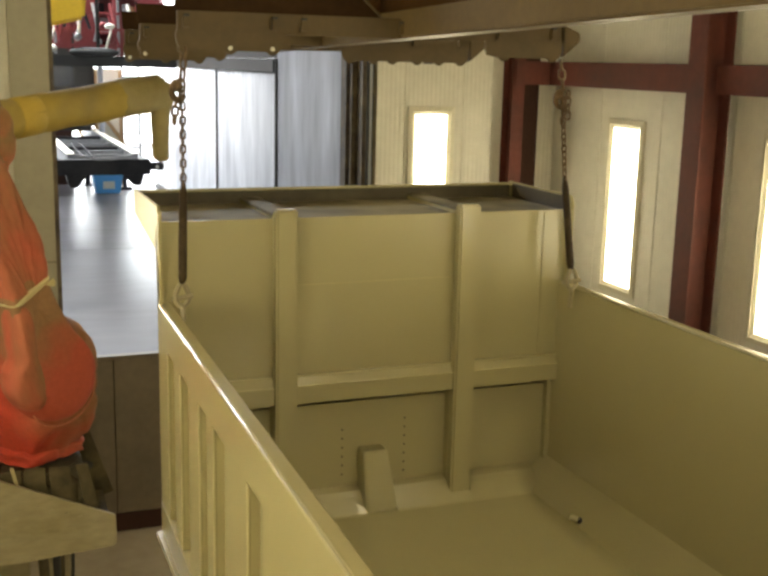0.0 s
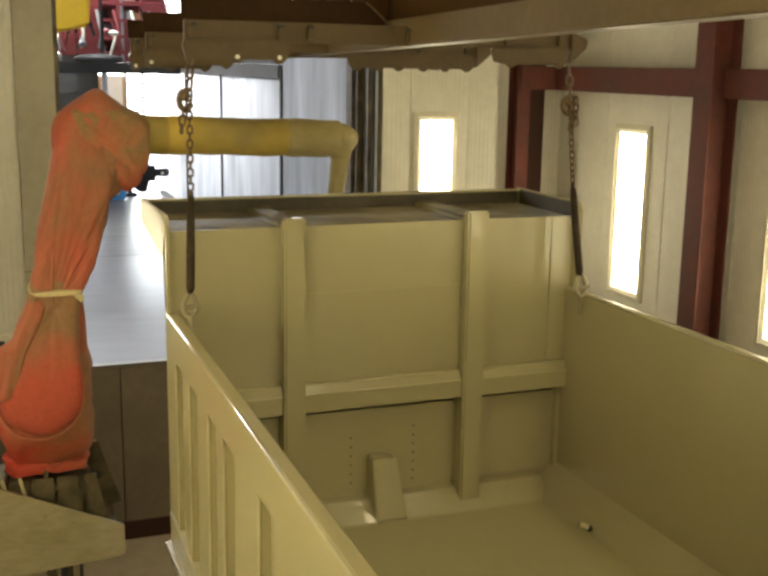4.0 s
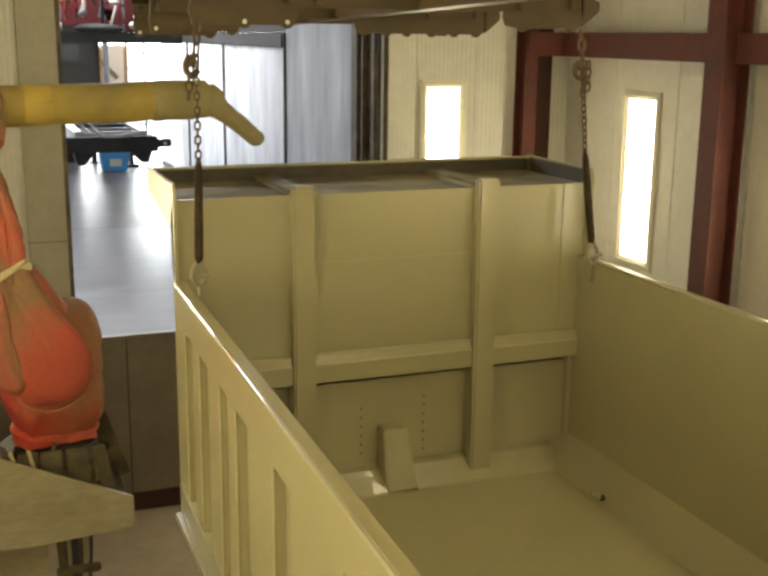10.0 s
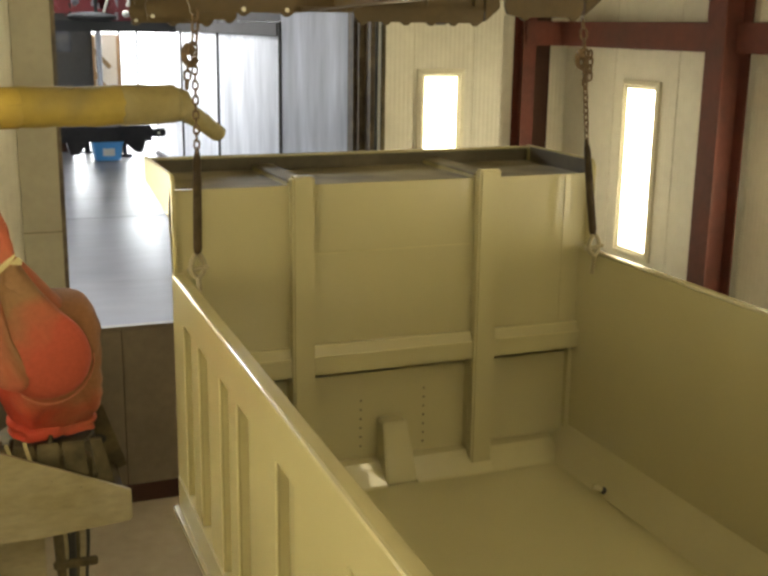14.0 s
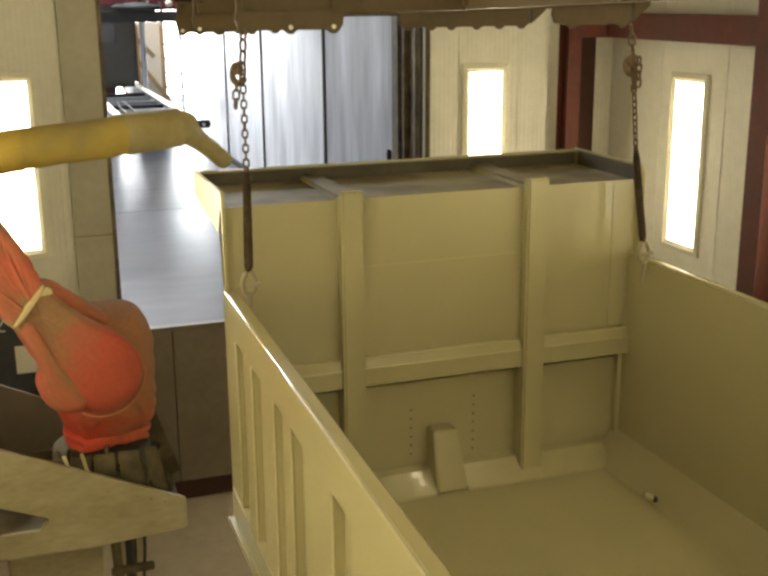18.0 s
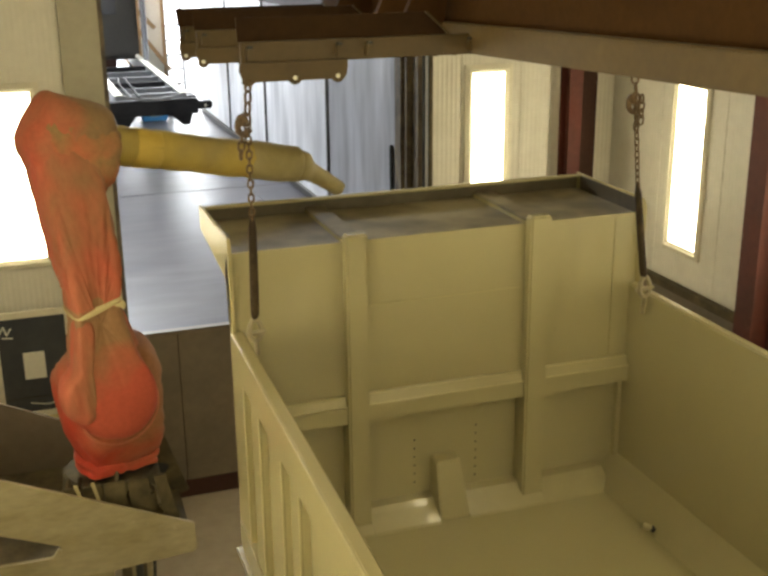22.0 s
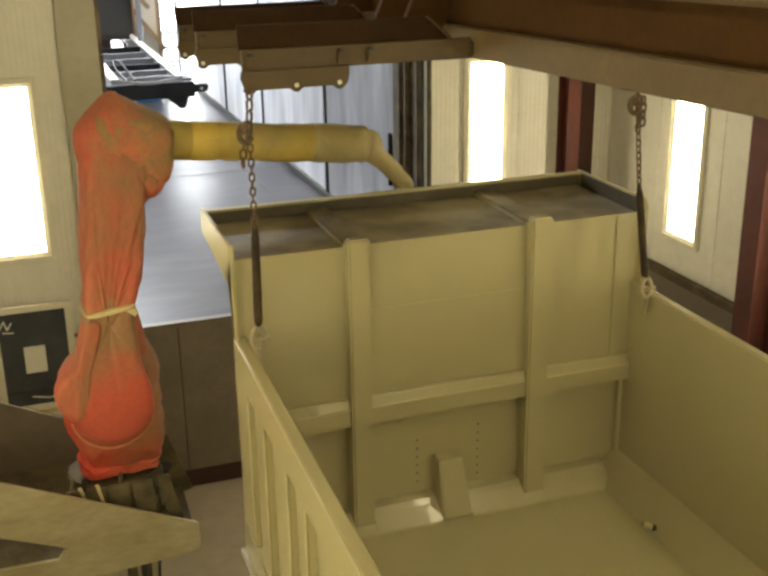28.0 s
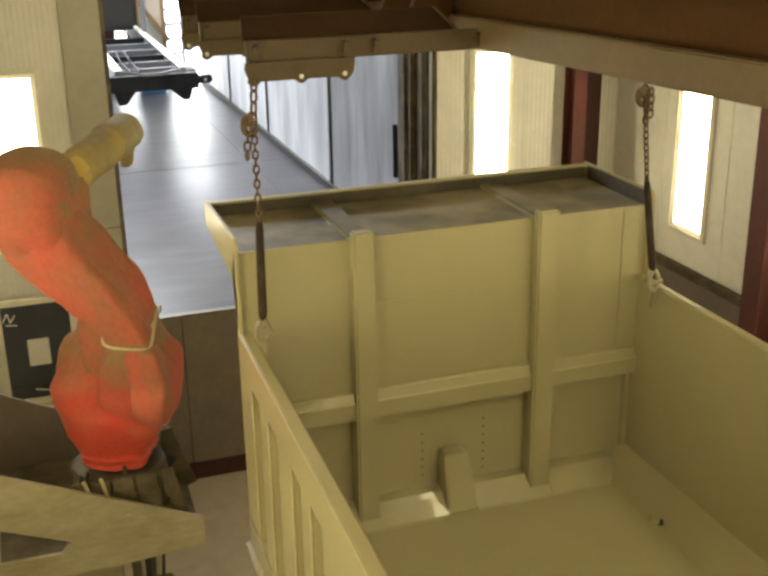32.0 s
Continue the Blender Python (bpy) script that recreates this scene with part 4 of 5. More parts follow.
for xx in (-0.9, 2.15):
    part("floor_joint", box(xx - 0.006, xx + 0.006, 4.4, 24.0, SHOP + 0.0005, SHOP + 0.003), "dark_post", floor_shop, "dark saw-cut joint")
for yy in (9.2, 15.2):
    part("floor_joint", box(-6.0, 2.7, yy - 0.006, yy + 0.006, SHOP + 0.004, SHOP + 0.006), "dark_post", floor_shop, "dark saw-cut joint")

# ---- the dump body ----
XL, XR, TOP, TAIL = 0.086, 2.60, 1.318, -4.6
body = thing("dump_body", "tan primed steel dump truck body hung from chains", "dump body", at=Matrix.Translation((1.34, -2, -0.2)))


def ribbed_side(x_out, sgn, name, label):
    """A side wall: sheet, box rail on top, raised panels between stakes, sloped bottom rail. sgn: the way to its inner side."""
    def bx(a, b, *r):
        a, b = x_out + sgn * a, x_out + sgn * b
        return box(min(a, b), max(a, b), *r)

    w = part(name, bx(0.048, 0.06, TAIL, 0.09, 0.0, TOP - (0.2 if sgn > 0 else 0.015)), "tan", body, label)
    lip = [(0.0, 1.12), (0.0, TOP - 0.014), (0.004, TOP - 0.005), (0.013, TOP), (0.062 if sgn > 0 else 0.052, TOP), (0.070 if sgn > 0 else 0.0605, TOP - 0.01), (0.070 if sgn > 0 else 0.0475, 1.12 if sgn > 0 else TOP - 0.014), (0.070 if sgn > 0 else 0.0475, 1.12)]
    part("top_rail", prism([(x_out + sgn * a, b) for a, b in lip], TAIL, 0.09), "tan_lit" if sgn > 0 else "tan", w, "rounded top rail")
    if sgn > 0:
        part("rail_bead", cyl((x_out + 0.004, TAIL, TOP - 0.005), (x_out + 0.004, 0.089, TOP - 0.005), 0.0052, seg=10), "glint_edge", w, "glossy bead added for the rail edge's highlight")
    # raised boards between the narrow recesses
    edge = 0.09
    for far, wide in ((-0.22, 0.19), (-0.60, 0.22), (-1.08, 0.18), (-1.41, 0.22), (-2.03, 0.24), (-2.83, 0.22), (-3.33, 0.22), (-3.86, 0.22), (-4.28, 0.2)):
        part("board", bx(0.0, 0.0475, far, edge, 0.20, 1.1198), "tan_lit" if sgn > 0 else "tan", w)
        if sgn > 0:
            part("highlight_bead", cyl((x_out + 0.004, far + 0.001, 0.26), (x_out + 0.004, far + 0.001, 1.119), 0.008, seg=10), "glint_edge", w, "glossy bead added for the board edge's highlight")
        edge = far - wide
    part("board", bx(0.0, 0.0475, TAIL, edge, 0.20, 1.1198), "tan", w)
    part("bottom_rail", prism([(x_out + sgn * 0.035, 0.199), (x_out - sgn * 0.004, 0.185), (x_out - sgn * 0.004, 0.02), (x_out + sgn * 0.06, 0.0)], TAIL, 0.08, 0.0), "tan", w, "sloped lower rail")
    if sgn > 0:   # this side flares a little towards the tail
        w.matrix_basis = Matrix.Translation((x_out, 0.09, 0)) @ pose(0, 0, 0, 0, 0, -1.15) @ Matrix.Translation((-x_out, -0.09, 0))
    return w


ribbed_side(XL, 1, "side_wall", "tan side wall with vertical stakes")
ribbed_side(XR, -1, "side_wall", "tan side wall, smooth inside")

part("floor_plate", box(XL - 0.03, XR - 0.06, TAIL, 0.10, -0.03, 0.0), "tan", body, "smooth tan floor plate")
for xx in (0.75, 1.85):
    part("sill", box(xx, xx + 0.12, TAIL, 0.6, -0.28, -0.03, 0.01), "tan", body, "long steel sill")
for k in range(9):
    part("cross_bearer", box(XL + 0.08, XR - 0.08, TAIL + 0.1 + 0.5 * k, TAIL + 0.18 + 0.5 * k, -0.14, -0.03, 0.005), "tan", body)
part("corner_fillet", prism([(XR - 0.062, 0.17), (XR - 0.062, 0.0), (XR - 0.24, 0.0)], TAIL, 0.138, 0.0), "tan", body, "sloped corner plate")
part("corner_fillet", prism([(XL + 0.062, 0.17), (XL + 0.062, 0.0), (XL + 0.24, 0.0)], TAIL, 0.138, 0.0), "tan", body, "sloped corner plate")

def tapered(b):
    """Narrows a block towards its top and leans its front back."""
    for v in b.verts:
        u = v.co.z / 0.36
        v.co.x = 1.262 + (v.co.x - 1.262) * (1 - 0.24 * u)
        v.co.y += max(0.0, 0.079 - v.co.y) / 0.129 * 0.075 * u
    return b


LOW = 0.140   # the lower panel is set back behind the rail
head = part("headboard", box(XL + 0.02, XR - 0.02, 0.08, 0.095, 0.735, 1.757, 0.0), "tan", body, "tall tan headboard")
part("lower_panel", box(XL + 0.02, XR - 0.02, LOW, LOW + 0.015, -0.03, 0.642, 0.0), "tan", head, "recessed lower panel")
# the rail's shadow line is shaped as an open slot into a closed box section
part("slot_back", box(XL + 0.085, XR - 0.085, 0.30, 0.312, 0.45, 0.75, 0.0), "tan", head)
part("slot_floor", box(XL + 0.085, XR - 0.085, LOW + 0.016, 0.299, 0.45, 0.462, 0.0), "tan", head)
for a, b in ((XL + 0.065, XL + 0.084), (XR - 0.084, XR - 0.065)):
    part("corner_post", box(a, b, 0.0965, 0.299, 0.45, 0.7345), "tan", head)
    part("corner_post", box(a, b, 0.0965, LOW - 0.001, 0.0, 0.449), "tan", head)
part("panel_return", box(XL + 0.065, XR - 0.065, 0.096, 0.299, 0.735, 0.75, 0.0), "tan", head)
for a, b in ((0.720, 0.846), (1.824, 1.957)):
    part("rib", box(a, b, 0.0, 0.079, 0.02, 1.812, 0.012), "tan", head, "square upright rib")
    part("rib_back", box(a + 0.004, b - 0.004, 0.0795, LOW - 0.001, 0.02, 0.734), "tan", head)
RAIL = [(0.026, 0.694), (0.026, 0.79), (0.031, 0.803), (0.052, 0.846), (0.060, 0.854), (0.079, 0.857), (0.079, 0.74), (0.034, 0.702), (0.034, 0.694)]
for a, b in ((XL + 0.06, 0.719), (0.847, 1.823), (1.958, XR - 0.06)):
    part("rail", prism(RAIL, a + 0.001, b - 0.001, 0.003, axis="x"), "tan", head, "horizontal rail with a sloped top")
# beads added along the rail to draw its two highlight lines
for a, b in ((XL + 0.06, 0.719), (0.847, 1.823), (1.958, XR - 0.06)):
    for yy, zz in ((0.027, 0.797), (0.055, 0.850)):
        part("rail_bead", cyl((a + 0.002, yy, zz), (b - 0.002, yy, zz), 0.0055, seg=10), "glint_edge", head, "glossy bead added for the rail's highlight lines")
part("corner_strip", box(2.415, 2.500, 0.073, 0.0795, 0.860, 1.752, 0.003), "tan", head, "folded strip beside the corner")
part("weld_seam", box(0.86, 1.81, 0.0765, 0.0795, 1.374, 1.379), "tan_lit", head, "faint welded seam")
for a, b in ((XL + 0.20, 0.719), (0.847, 1.262), (1.452, 1.823), (1.958, XR - 0.18)):
    part("foot_plate", prism([(LOW - 0.001, 0.115), (0.075, 0.104), (0.045, 0.078), (-0.055, 0.008), (-0.075, 0.0), (LOW - 0.001, 0.0)], a, b, axis="x"), "tan_wet" if a > 0.8 else "tan", head, "sloped foot plate")
for a, b in ((0.7195, 0.8465), (1.8235, 1.9575)):
    part("foot_plate", prism([(-0.001, 0.045), (-0.055, 0.006), (-0.075, 0.0), (-0.001, 0.0)], a, b, axis="x"), "tan", head, "sloped foot plate")
part("dog_house", tapered(box(1.263, 1.459, -0.05, LOW - 0.001, 0.001, 0.36, 0.01)), "tan", head, "raised block at the foot")
for xx, z0, n in ((1.151, 0.20, 6), (1.545, 0.18, 7)):
    for k in range(n):
        part("bolt_hole", cyl((xx * 1.012, LOW - 0.0025, z0 - 0.01 + 0.056 * k), (xx * 1.012, LOW - 0.0005, z0 - 0.01 + 0.056 * k), 0.0072, seg=8), "tray_dark", head)
part("side_cheek", prism([(0.09, 0.0), (0.09, TOP), (0.14, 1.62), (0.09, 1.755), (0.06, 1.755), (0.06, 0.0)], XL, XL + 0.02, 0.003, axis="x"), "tan_lit", head)

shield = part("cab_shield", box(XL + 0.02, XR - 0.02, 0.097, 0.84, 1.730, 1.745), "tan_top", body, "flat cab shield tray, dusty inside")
for xx in (XL, XR - 0.02):
    part("shield_side", prism([(0.03, 1.32), (0.03, 1.80), (0.06, 1.845), (0.86, 1.845), (0.86, 1.70), (0.12, 1.60), (0.09, 1.32)], xx, xx + 0.02, 0.004, axis="x"), "tan_lit", shield, "tapered side plate")
# thin dark sheets over the tray's inner faces
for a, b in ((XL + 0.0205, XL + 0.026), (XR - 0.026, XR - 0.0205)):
    part("side_lining", prism([(0.10, 1.746), (0.10, 1.835), (0.79, 1.835), (0.79, 1.746)], a, b, axis="x"), "tray_dark", shield, "thin dark sheet on the inner face")
part("front_lining", box(XL + 0.027, XR - 0.027, 0.833, 0.8395, 1.746, 1.824), "tray_dark", shield, "thin dark sheet on the inner face")
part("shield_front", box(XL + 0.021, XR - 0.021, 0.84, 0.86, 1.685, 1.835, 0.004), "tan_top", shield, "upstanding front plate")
part("shield_lip", box(XL + 0.021, XR - 0.021, 0.79, 0.839, 1.825, 1.84, 0.003), "tan", shield)
for a in (0.72, 1.83):
    part("shield_rib", box(a, a + 0.012, 0.096, 0.838, 1.746, 1.768, 0.003), "glint_edge", shield)
    part("shield_rib", box(a + 0.112, a + 0.124, 0.096, 0.838, 1.746, 1.768, 0.003), "glint_edge", shield)
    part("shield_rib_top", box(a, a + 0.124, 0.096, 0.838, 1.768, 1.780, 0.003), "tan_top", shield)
    part("shield_brace", prism([(0.1, 1.30), (0.1, 1.684), (0.75, 1.684)], a + 0.03, a + 0.05, 0.0, axis="x"), "tan", shield)
drain = part("drain_stub", cyl((2.285, -0.615, 0.082), (2.335, -0.635, 0.062), 0.019, seg=18), "tan", body, "stub of pipe at the foot of the wall")
part("drain_bore", blob((2.340, -0.639, 0.060), (0.020, 0.021, 0.021), 16, 0.05), "black", drain, "black bore of the stub")

# ---- lifting beam ----
lift = thing("spreader_beam", "brown painted steel spreader beam with scalloped hook plates", "lifting beam", at=Matrix.Translation((1.4, 0.3, 2.7)))


def scallop(x0, x1, z0, z1, bumps):
    """The outline of a hook plate: a straight lower edge with a small round lobe under each hole."""
    pts = [(x0, z1), (x0 - 0.006, z0 + 0.06), (x0 + 0.012, z0 + 0.012)]
    for c in bumps:
        pts += [(c + 0.034 * u, z0 - 0.020 * v) for u, v in ((-1.0, 0.0), (-0.72, 0.45), (-0.38, 0.9), (0.0, 1.0), (0.38, 0.9), (0.72, 0.45), (1.0, 0.0))]
    return pts + [(x1 - 0.02, z0), (x1 - 0.006, z0 + 0.02), (x1, z0 + 0.06), (x1, z1)]


def cross_beam(y, drop, plates):
    """Two joined bars with an upright dark plate above and hook plates below."""
    def low(p):
        return [(a, b - drop) for a, b in p]

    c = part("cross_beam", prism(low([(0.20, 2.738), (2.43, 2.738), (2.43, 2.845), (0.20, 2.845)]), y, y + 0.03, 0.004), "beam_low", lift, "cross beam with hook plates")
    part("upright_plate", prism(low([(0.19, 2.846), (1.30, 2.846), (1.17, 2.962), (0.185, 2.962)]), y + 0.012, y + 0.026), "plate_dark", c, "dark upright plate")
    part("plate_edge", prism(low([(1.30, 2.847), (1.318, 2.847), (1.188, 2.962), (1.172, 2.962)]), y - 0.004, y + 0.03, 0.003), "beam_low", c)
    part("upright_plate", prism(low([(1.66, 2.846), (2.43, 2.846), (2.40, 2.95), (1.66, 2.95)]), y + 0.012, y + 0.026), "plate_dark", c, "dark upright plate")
    for a, b, bumps in plates:
        part("hook_plate", prism(low(scallop(a, b, 2.650, 2.745, bumps)), y - 0.022, y - 0.001, 0.003), "beam_low", c, "scalloped hook plate")
        for xx in ((bumps[:1] if y else bumps[1:]) if a < 1 else ()):
            # white disc painted for the brightness that shows through the hole
            part("eye_hole", cyl((xx, y - 0.0235, 2.664 - drop), (xx, y - 0.0215, 2.664 - drop), 0.012, seg=14), "card", c, "white disc for the bright background behind the hole")
    for xx in (0.24, 0.70, 0.86, 1.42, 1.66, 2.02, 2.36):
        part("pin", box(xx - 0.018, xx + 0.018, y - 0.035, y - 0.001, 2.76 - drop, 2.815 - drop, 0.004), "beam_low", c)
        part("pin_bore", box(xx - 0.012, xx + 0.016, y - 0.037, y - 0.001, 2.8155 - drop, 2.828 - drop, 0.003), "black", c)
    part("end_hook", prism(low([(2.431, 2.66), (2.54, 2.75), (2.54, 2.80), (2.431, 2.845)]), y - 0.02, y + 0.16, 0.006), "beam_low", c, "blunt end hook")


LEFT_PLATE = (0.19, 0.745, (0.228, 0.467, 0.691))
cross_beam(0.0, 0.0, (LEFT_PLATE, (1.93, 2.42, (2.05, 2.36))))
cross_beam(1.24, 0.035, (LEFT_PLATE, (1.50, 2.42, (1.56, 1.72, 1.86, 2.04, 2.20, 2.36))))
cross_beam(1.88, 0.060, (LEFT_PLATE,))
TILT = Matrix.Translation((1.42, 0, 2.74)) @ pose(0, 0, 0, -1.62, 0, 2.2)
long_beam = part("main_beam", move(box(0.0, 0.15, -9.0, 2.6, 0.0, 0.15, 0.008), TILT), "beam", lift, "long main beam, pale lower box")
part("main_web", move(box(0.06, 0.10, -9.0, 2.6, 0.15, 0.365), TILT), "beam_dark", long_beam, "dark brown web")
part("main_flange", move(box(0.0, 0.16, -9.0, 2.6, 0.365, 0.388, 0.005), TILT), "beam", long_beam, "top flange")
for yy in (0.35, 0.8, 1.6):
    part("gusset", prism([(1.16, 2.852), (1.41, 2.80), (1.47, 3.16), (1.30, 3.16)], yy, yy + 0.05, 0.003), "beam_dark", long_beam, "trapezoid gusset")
part("sling_lug", prism([(1.40, 3.095), (1.66, 3.095), (1.58, 3.42), (1.48, 3.42)], 0.4, 0.44, 0.006), "beam", long_beam)
part("crane_hanger", box(1.44, 1.62, 0.36, 0.48, 3.38, CEIL, 0.01), "beam_dark", long_beam)
part("crane_hanger", box(1.56, 1.74, -7.0, -6.88, 3.28, CEIL, 0.01), "beam_dark", long_beam)

# ---- chains ----


def chain_links(name, p, q, parent, size=0.036, wire=0.0062):
    """Single links, each turned a quarter against the last."""
    p, q = Vector(p), Vector(q)
    d = q - p
    pitch = size * 1.15
    n = max(2, round(d.length / pitch))
    mt = d.to_track_quat("Z", "Y").to_matrix().to_4x4()
    b = bmesh.new()
    rings = []
    for i in range(12):
        a = 2 * math.pi * i / 12
        c = Vector((math.cos(a) * size * 0.42, 0, math.sin(a) * size * 0.42 + (size * 0.27 if math.sin(a) > 0 else -size * 0.27)))
        o = Vector((math.cos(a), 0, math.sin(a)))
        rings.append([b.verts.new(c + (o * math.cos(s) + Vector((0, 1, 0)) * math.sin(s)) * wire) for s in (0, 1.2566, 2.5133, 3.7699, 5.0265)])
    for i in range(12):
        u, w = rings[i], rings[(i + 1) % 12]
        for k in range(5):
            b.faces.new((u[k], u[(k + 1) % 5], w[(k + 1) % 5], w[k]))
    first = part(name, b, "chain", parent, at=placed(parent).inverted() @ Matrix.Translation(p) @ mt, smooth=True)
    for k in range(1, n + 1):
        o = new(name, first.data)
        o.parent = parent
        o.matrix_basis = placed(parent).inverted() @ Matrix.Translation(p + d * k / n) @ mt @ pose(0, 0, 0, 0, 0, 90 * (k % 2) + random.uniform(-8, 8))
    return first


def sling(top, knot, rod_top, eye, foot, label, slack):
    s = thing("lifting_chain", label, "chain", "lifting chains", at=Matrix.Translation(top))
    top, knot, rod_top, eye, foot = (Vector(v) for v in (top, knot, rod_top, eye, foot))
    chain_links("link", top, knot + Vector((0, 0, 0.03)), s, 0.043, 0.0075)
    chain_links("link", knot, rod_top, s, 0.031, 0.0058)
    for i, o in enumerate(slack):
        chain_links("slack_link", knot + Vector((o[0], o[1], 0.03)), knot + Vector((o[2], o[1], o[3])), s, 0.036, 0.0066)
    grab = part("grab_hook", tube(smooth_path([knot + Vector(v) for v in ((0.0, 0, 0.06), (-0.045, 0, 0.03), (-0.05, -0.01, -0.02), (-0.015, 0, -0.045), (0.012, 0, -0.015))], 6), 0.016, 10), "chain", s, "rusty grab hook", smooth=True)
    part("hook_pin", blob(knot + Vector((-0.03, -0.01, 0.03)), (0.032, 0.028, 0.032), 14, 0.15, 30), "chain", grab)
    d = (eye - rod_top).normalized()
    part("rod", tube([rod_top - d * 0.02, rod_top + d * 0.05, rod_top + (eye - rod_top) * 0.5, eye - d * 0.10, eye - d * 0.06], [0.010, 0.021, 0.023, 0.023, 0.014], 16), "rod", s, "dark oiled tension rod", smooth=True)
    part("shackle", tube(smooth_path([eye + Vector(v) for v in ((-0.008, 0, 0.070), (-0.029, 0.0, 0.03), (-0.030, 0, -0.02), (0.0, 0, -0.05), (0.030, 0, -0.02), (0.029, 0, 0.03), (0.008, 0, 0.070))], 5), 0.0135, 10), "shackle", s, "paint-covered shackle", smooth=True)
    part("shackle_pin", cyl(eye + Vector((-0.052, 0.01, -0.012)), eye + Vector((0.055, -0.01, 0.006)), 0.012, seg=12), "shackle", s)
    part("toggle", cyl(eye + Vector((0, -0.01, -0.05)), foot, 0.014, seg=12), "shackle", s)


sling((0.226, -0.012, 2.635), (0.214, -0.02, 2.44), (0.205, -0.06, 1.968), (0.166, -0.19, 1.405), (0.166, -0.22, 1.29), "rusty lifting chain with a dark rod and a shackle", [(-0.03, -0.02, -0.045, -0.14)])
sling((2.425, -0.012, 2.62), (2.445, -0.02, 2.42), (2.452, -0.08, 1.960), (2.485, -0.17, 1.365), (2.50, -0.14, 1.20), "rusty lifting chain with a slanting rod and a shackle", [(0.018, -0.03, 0.02, -0.09), (-0.012, -0.035, -0.012, -0.12)])

# ---- paint robot on its boom ----
RX, RY, RZ = -0.542, 1.10, -0.16
ZS, L1, L2, L3 = 0.690 - RZ, 1.564, 1.576, 0.466   # shoulder height over the robot's origin, arm lengths
boom = thing("robot_boom", "tapered beige steel boom with a triangular cut-out, carrying the robot", "boom", at=Matrix.Translation((-0.7, 1.1, PIT)))
OUT = [(LX, 0.80), (-0.135, -0.075), (-0.106, -0.092), (-0.103, -0.262), (-0.128, -0.282), (-0.62, -0.315), (LX, -0.30)]
CUT = [(LX, 0.40), (-0.98, -0.05), (-0.91, -0.10), (-0.95, -0.155), (LX, -0.14)]


def cut_plate(y0, y1):
    """The side plate: an upper and a lower flange that meet at the tip, round the cut-out."""
    b = prism([OUT[0], (-1.0, 0.318), (-0.90, 0.273), (-0.90, -0.085), (-0.98, -0.05), CUT[0]], y0, y1)
    prism([(-0.90, 0.273), OUT[1], OUT[2], OUT[3], OUT[4], OUT[5], (-0.90, -0.31), (-0.90, -0.12), (-0.90, -0.085)], y0, y1, bm=b)
    prism([CUT[4], CUT[3], (-0.91, -0.10), (-0.90, -0.12), (-0.90, -0.31), OUT[6]], y0, y1, bm=b)
    return b


part("side_plate", cut_plate(0.60, 0.625), "boom", boom, "beige side plate")
part("rear_plate", prism([(LX, 0.80), (-0.2, -0.10), (-0.2, -0.30), (LX, -0.10)], 1.80, 1.825), "brown_panel", boom, "dull brown rear plate")
part("deck", prism([(-1.3, 0.625), (-0.13, 0.625), (-0.11, 1.3), (-0.35, 1.8), (-1.3, 1.8)], RZ - 0.02, RZ, axis="z"), "base", boom, "deck under the robot")
part("post", box(-1.15, -0.62, 0.8, 1.5, PIT, RZ - 0.02, 0.02), "boom", boom, "boxed steel post")
for k in range(2):
    part("cover", box(-1.13 + 0.28 * k, -0.88 + 0.28 * k, 0.775, 0.798, -1.2, -0.36, 0.006), "boom", boom, "beige cover plate")
part("foot", box(-1.35, -0.42, 0.6, 1.7, PIT, PIT + 0.03, 0.006), "boom", boom)
for k in range(5):
    part("bolt", cyl((-0.55 + 0.08 * k, 0.598, 0.02 - 0.03 * k), (-0.55 + 0.08 * k, 0.590, 0.02 - 0.03 * k), 0.012, seg=8), "boom", boom)
for k, (x1, rr, mt) in enumerate(((-0.50, 0.030, "base"), (-0.45, 0.022, "boom"), (-0.40, 0.034, "black"), (-0.34, 0.024, "base"), (-0.29, 0.028, "boom"), (-0.23, 0.018, "black"))):
    part("hose", tube(smooth_path([(-0.53 + 0.03 * k, 0.86 + 0.03 * k, -0.2), (-0.52 + 0.035 * k, 0.80 + 0.02 * k, -0.45), ((x1 - 0.5) / 2, 0.83, -0.85), (x1 + 0.02, 0.88, -1.2), (x1, 0.95, -1.6)], 8), rr, 10, wobble=0.06, scale=20), mt, boom, "oversprayed hose under the boom", smooth=True)
part("hose_clamp", box(-0.56, -0.30, 0.76, 0.80, -0.62, -0.57, 0.008), "base", boom, "clamp over the hoses")
part("cable_box", box(-1.15, -0.90, 1.84, 2.0, -0.30, -0.19, 0.01), "board", boom, "dark blue cable box")
part("white_cover", prism([(-1.30, -0.07), (-1.14, -0.09), (-1.155, -0.30), (-1.32, -0.30)], 1.84, 1.9, 0.006), "card", boom, "white plastic cover")
part("inner_hose", tube(smooth_path([(-1.7, 0.9, 0.05), (-1.25, 0.85, 0.0), (-0.95, 0.95, -0.14)], 8), 0.03, 10), "black", boom, smooth=True)

robot = thing("paint_robot", "industrial paint robot in orange and yellow cloth covers", "robot", at=Matrix.Translation((RX, RY, RZ)))
base = part("pedestal", cyl((0, 0, 0), (0, 0, 0.30), 0.335, 0.29, 32, bevel=0.01), "base", robot, "oversprayed cast pedestal", at=Matrix())
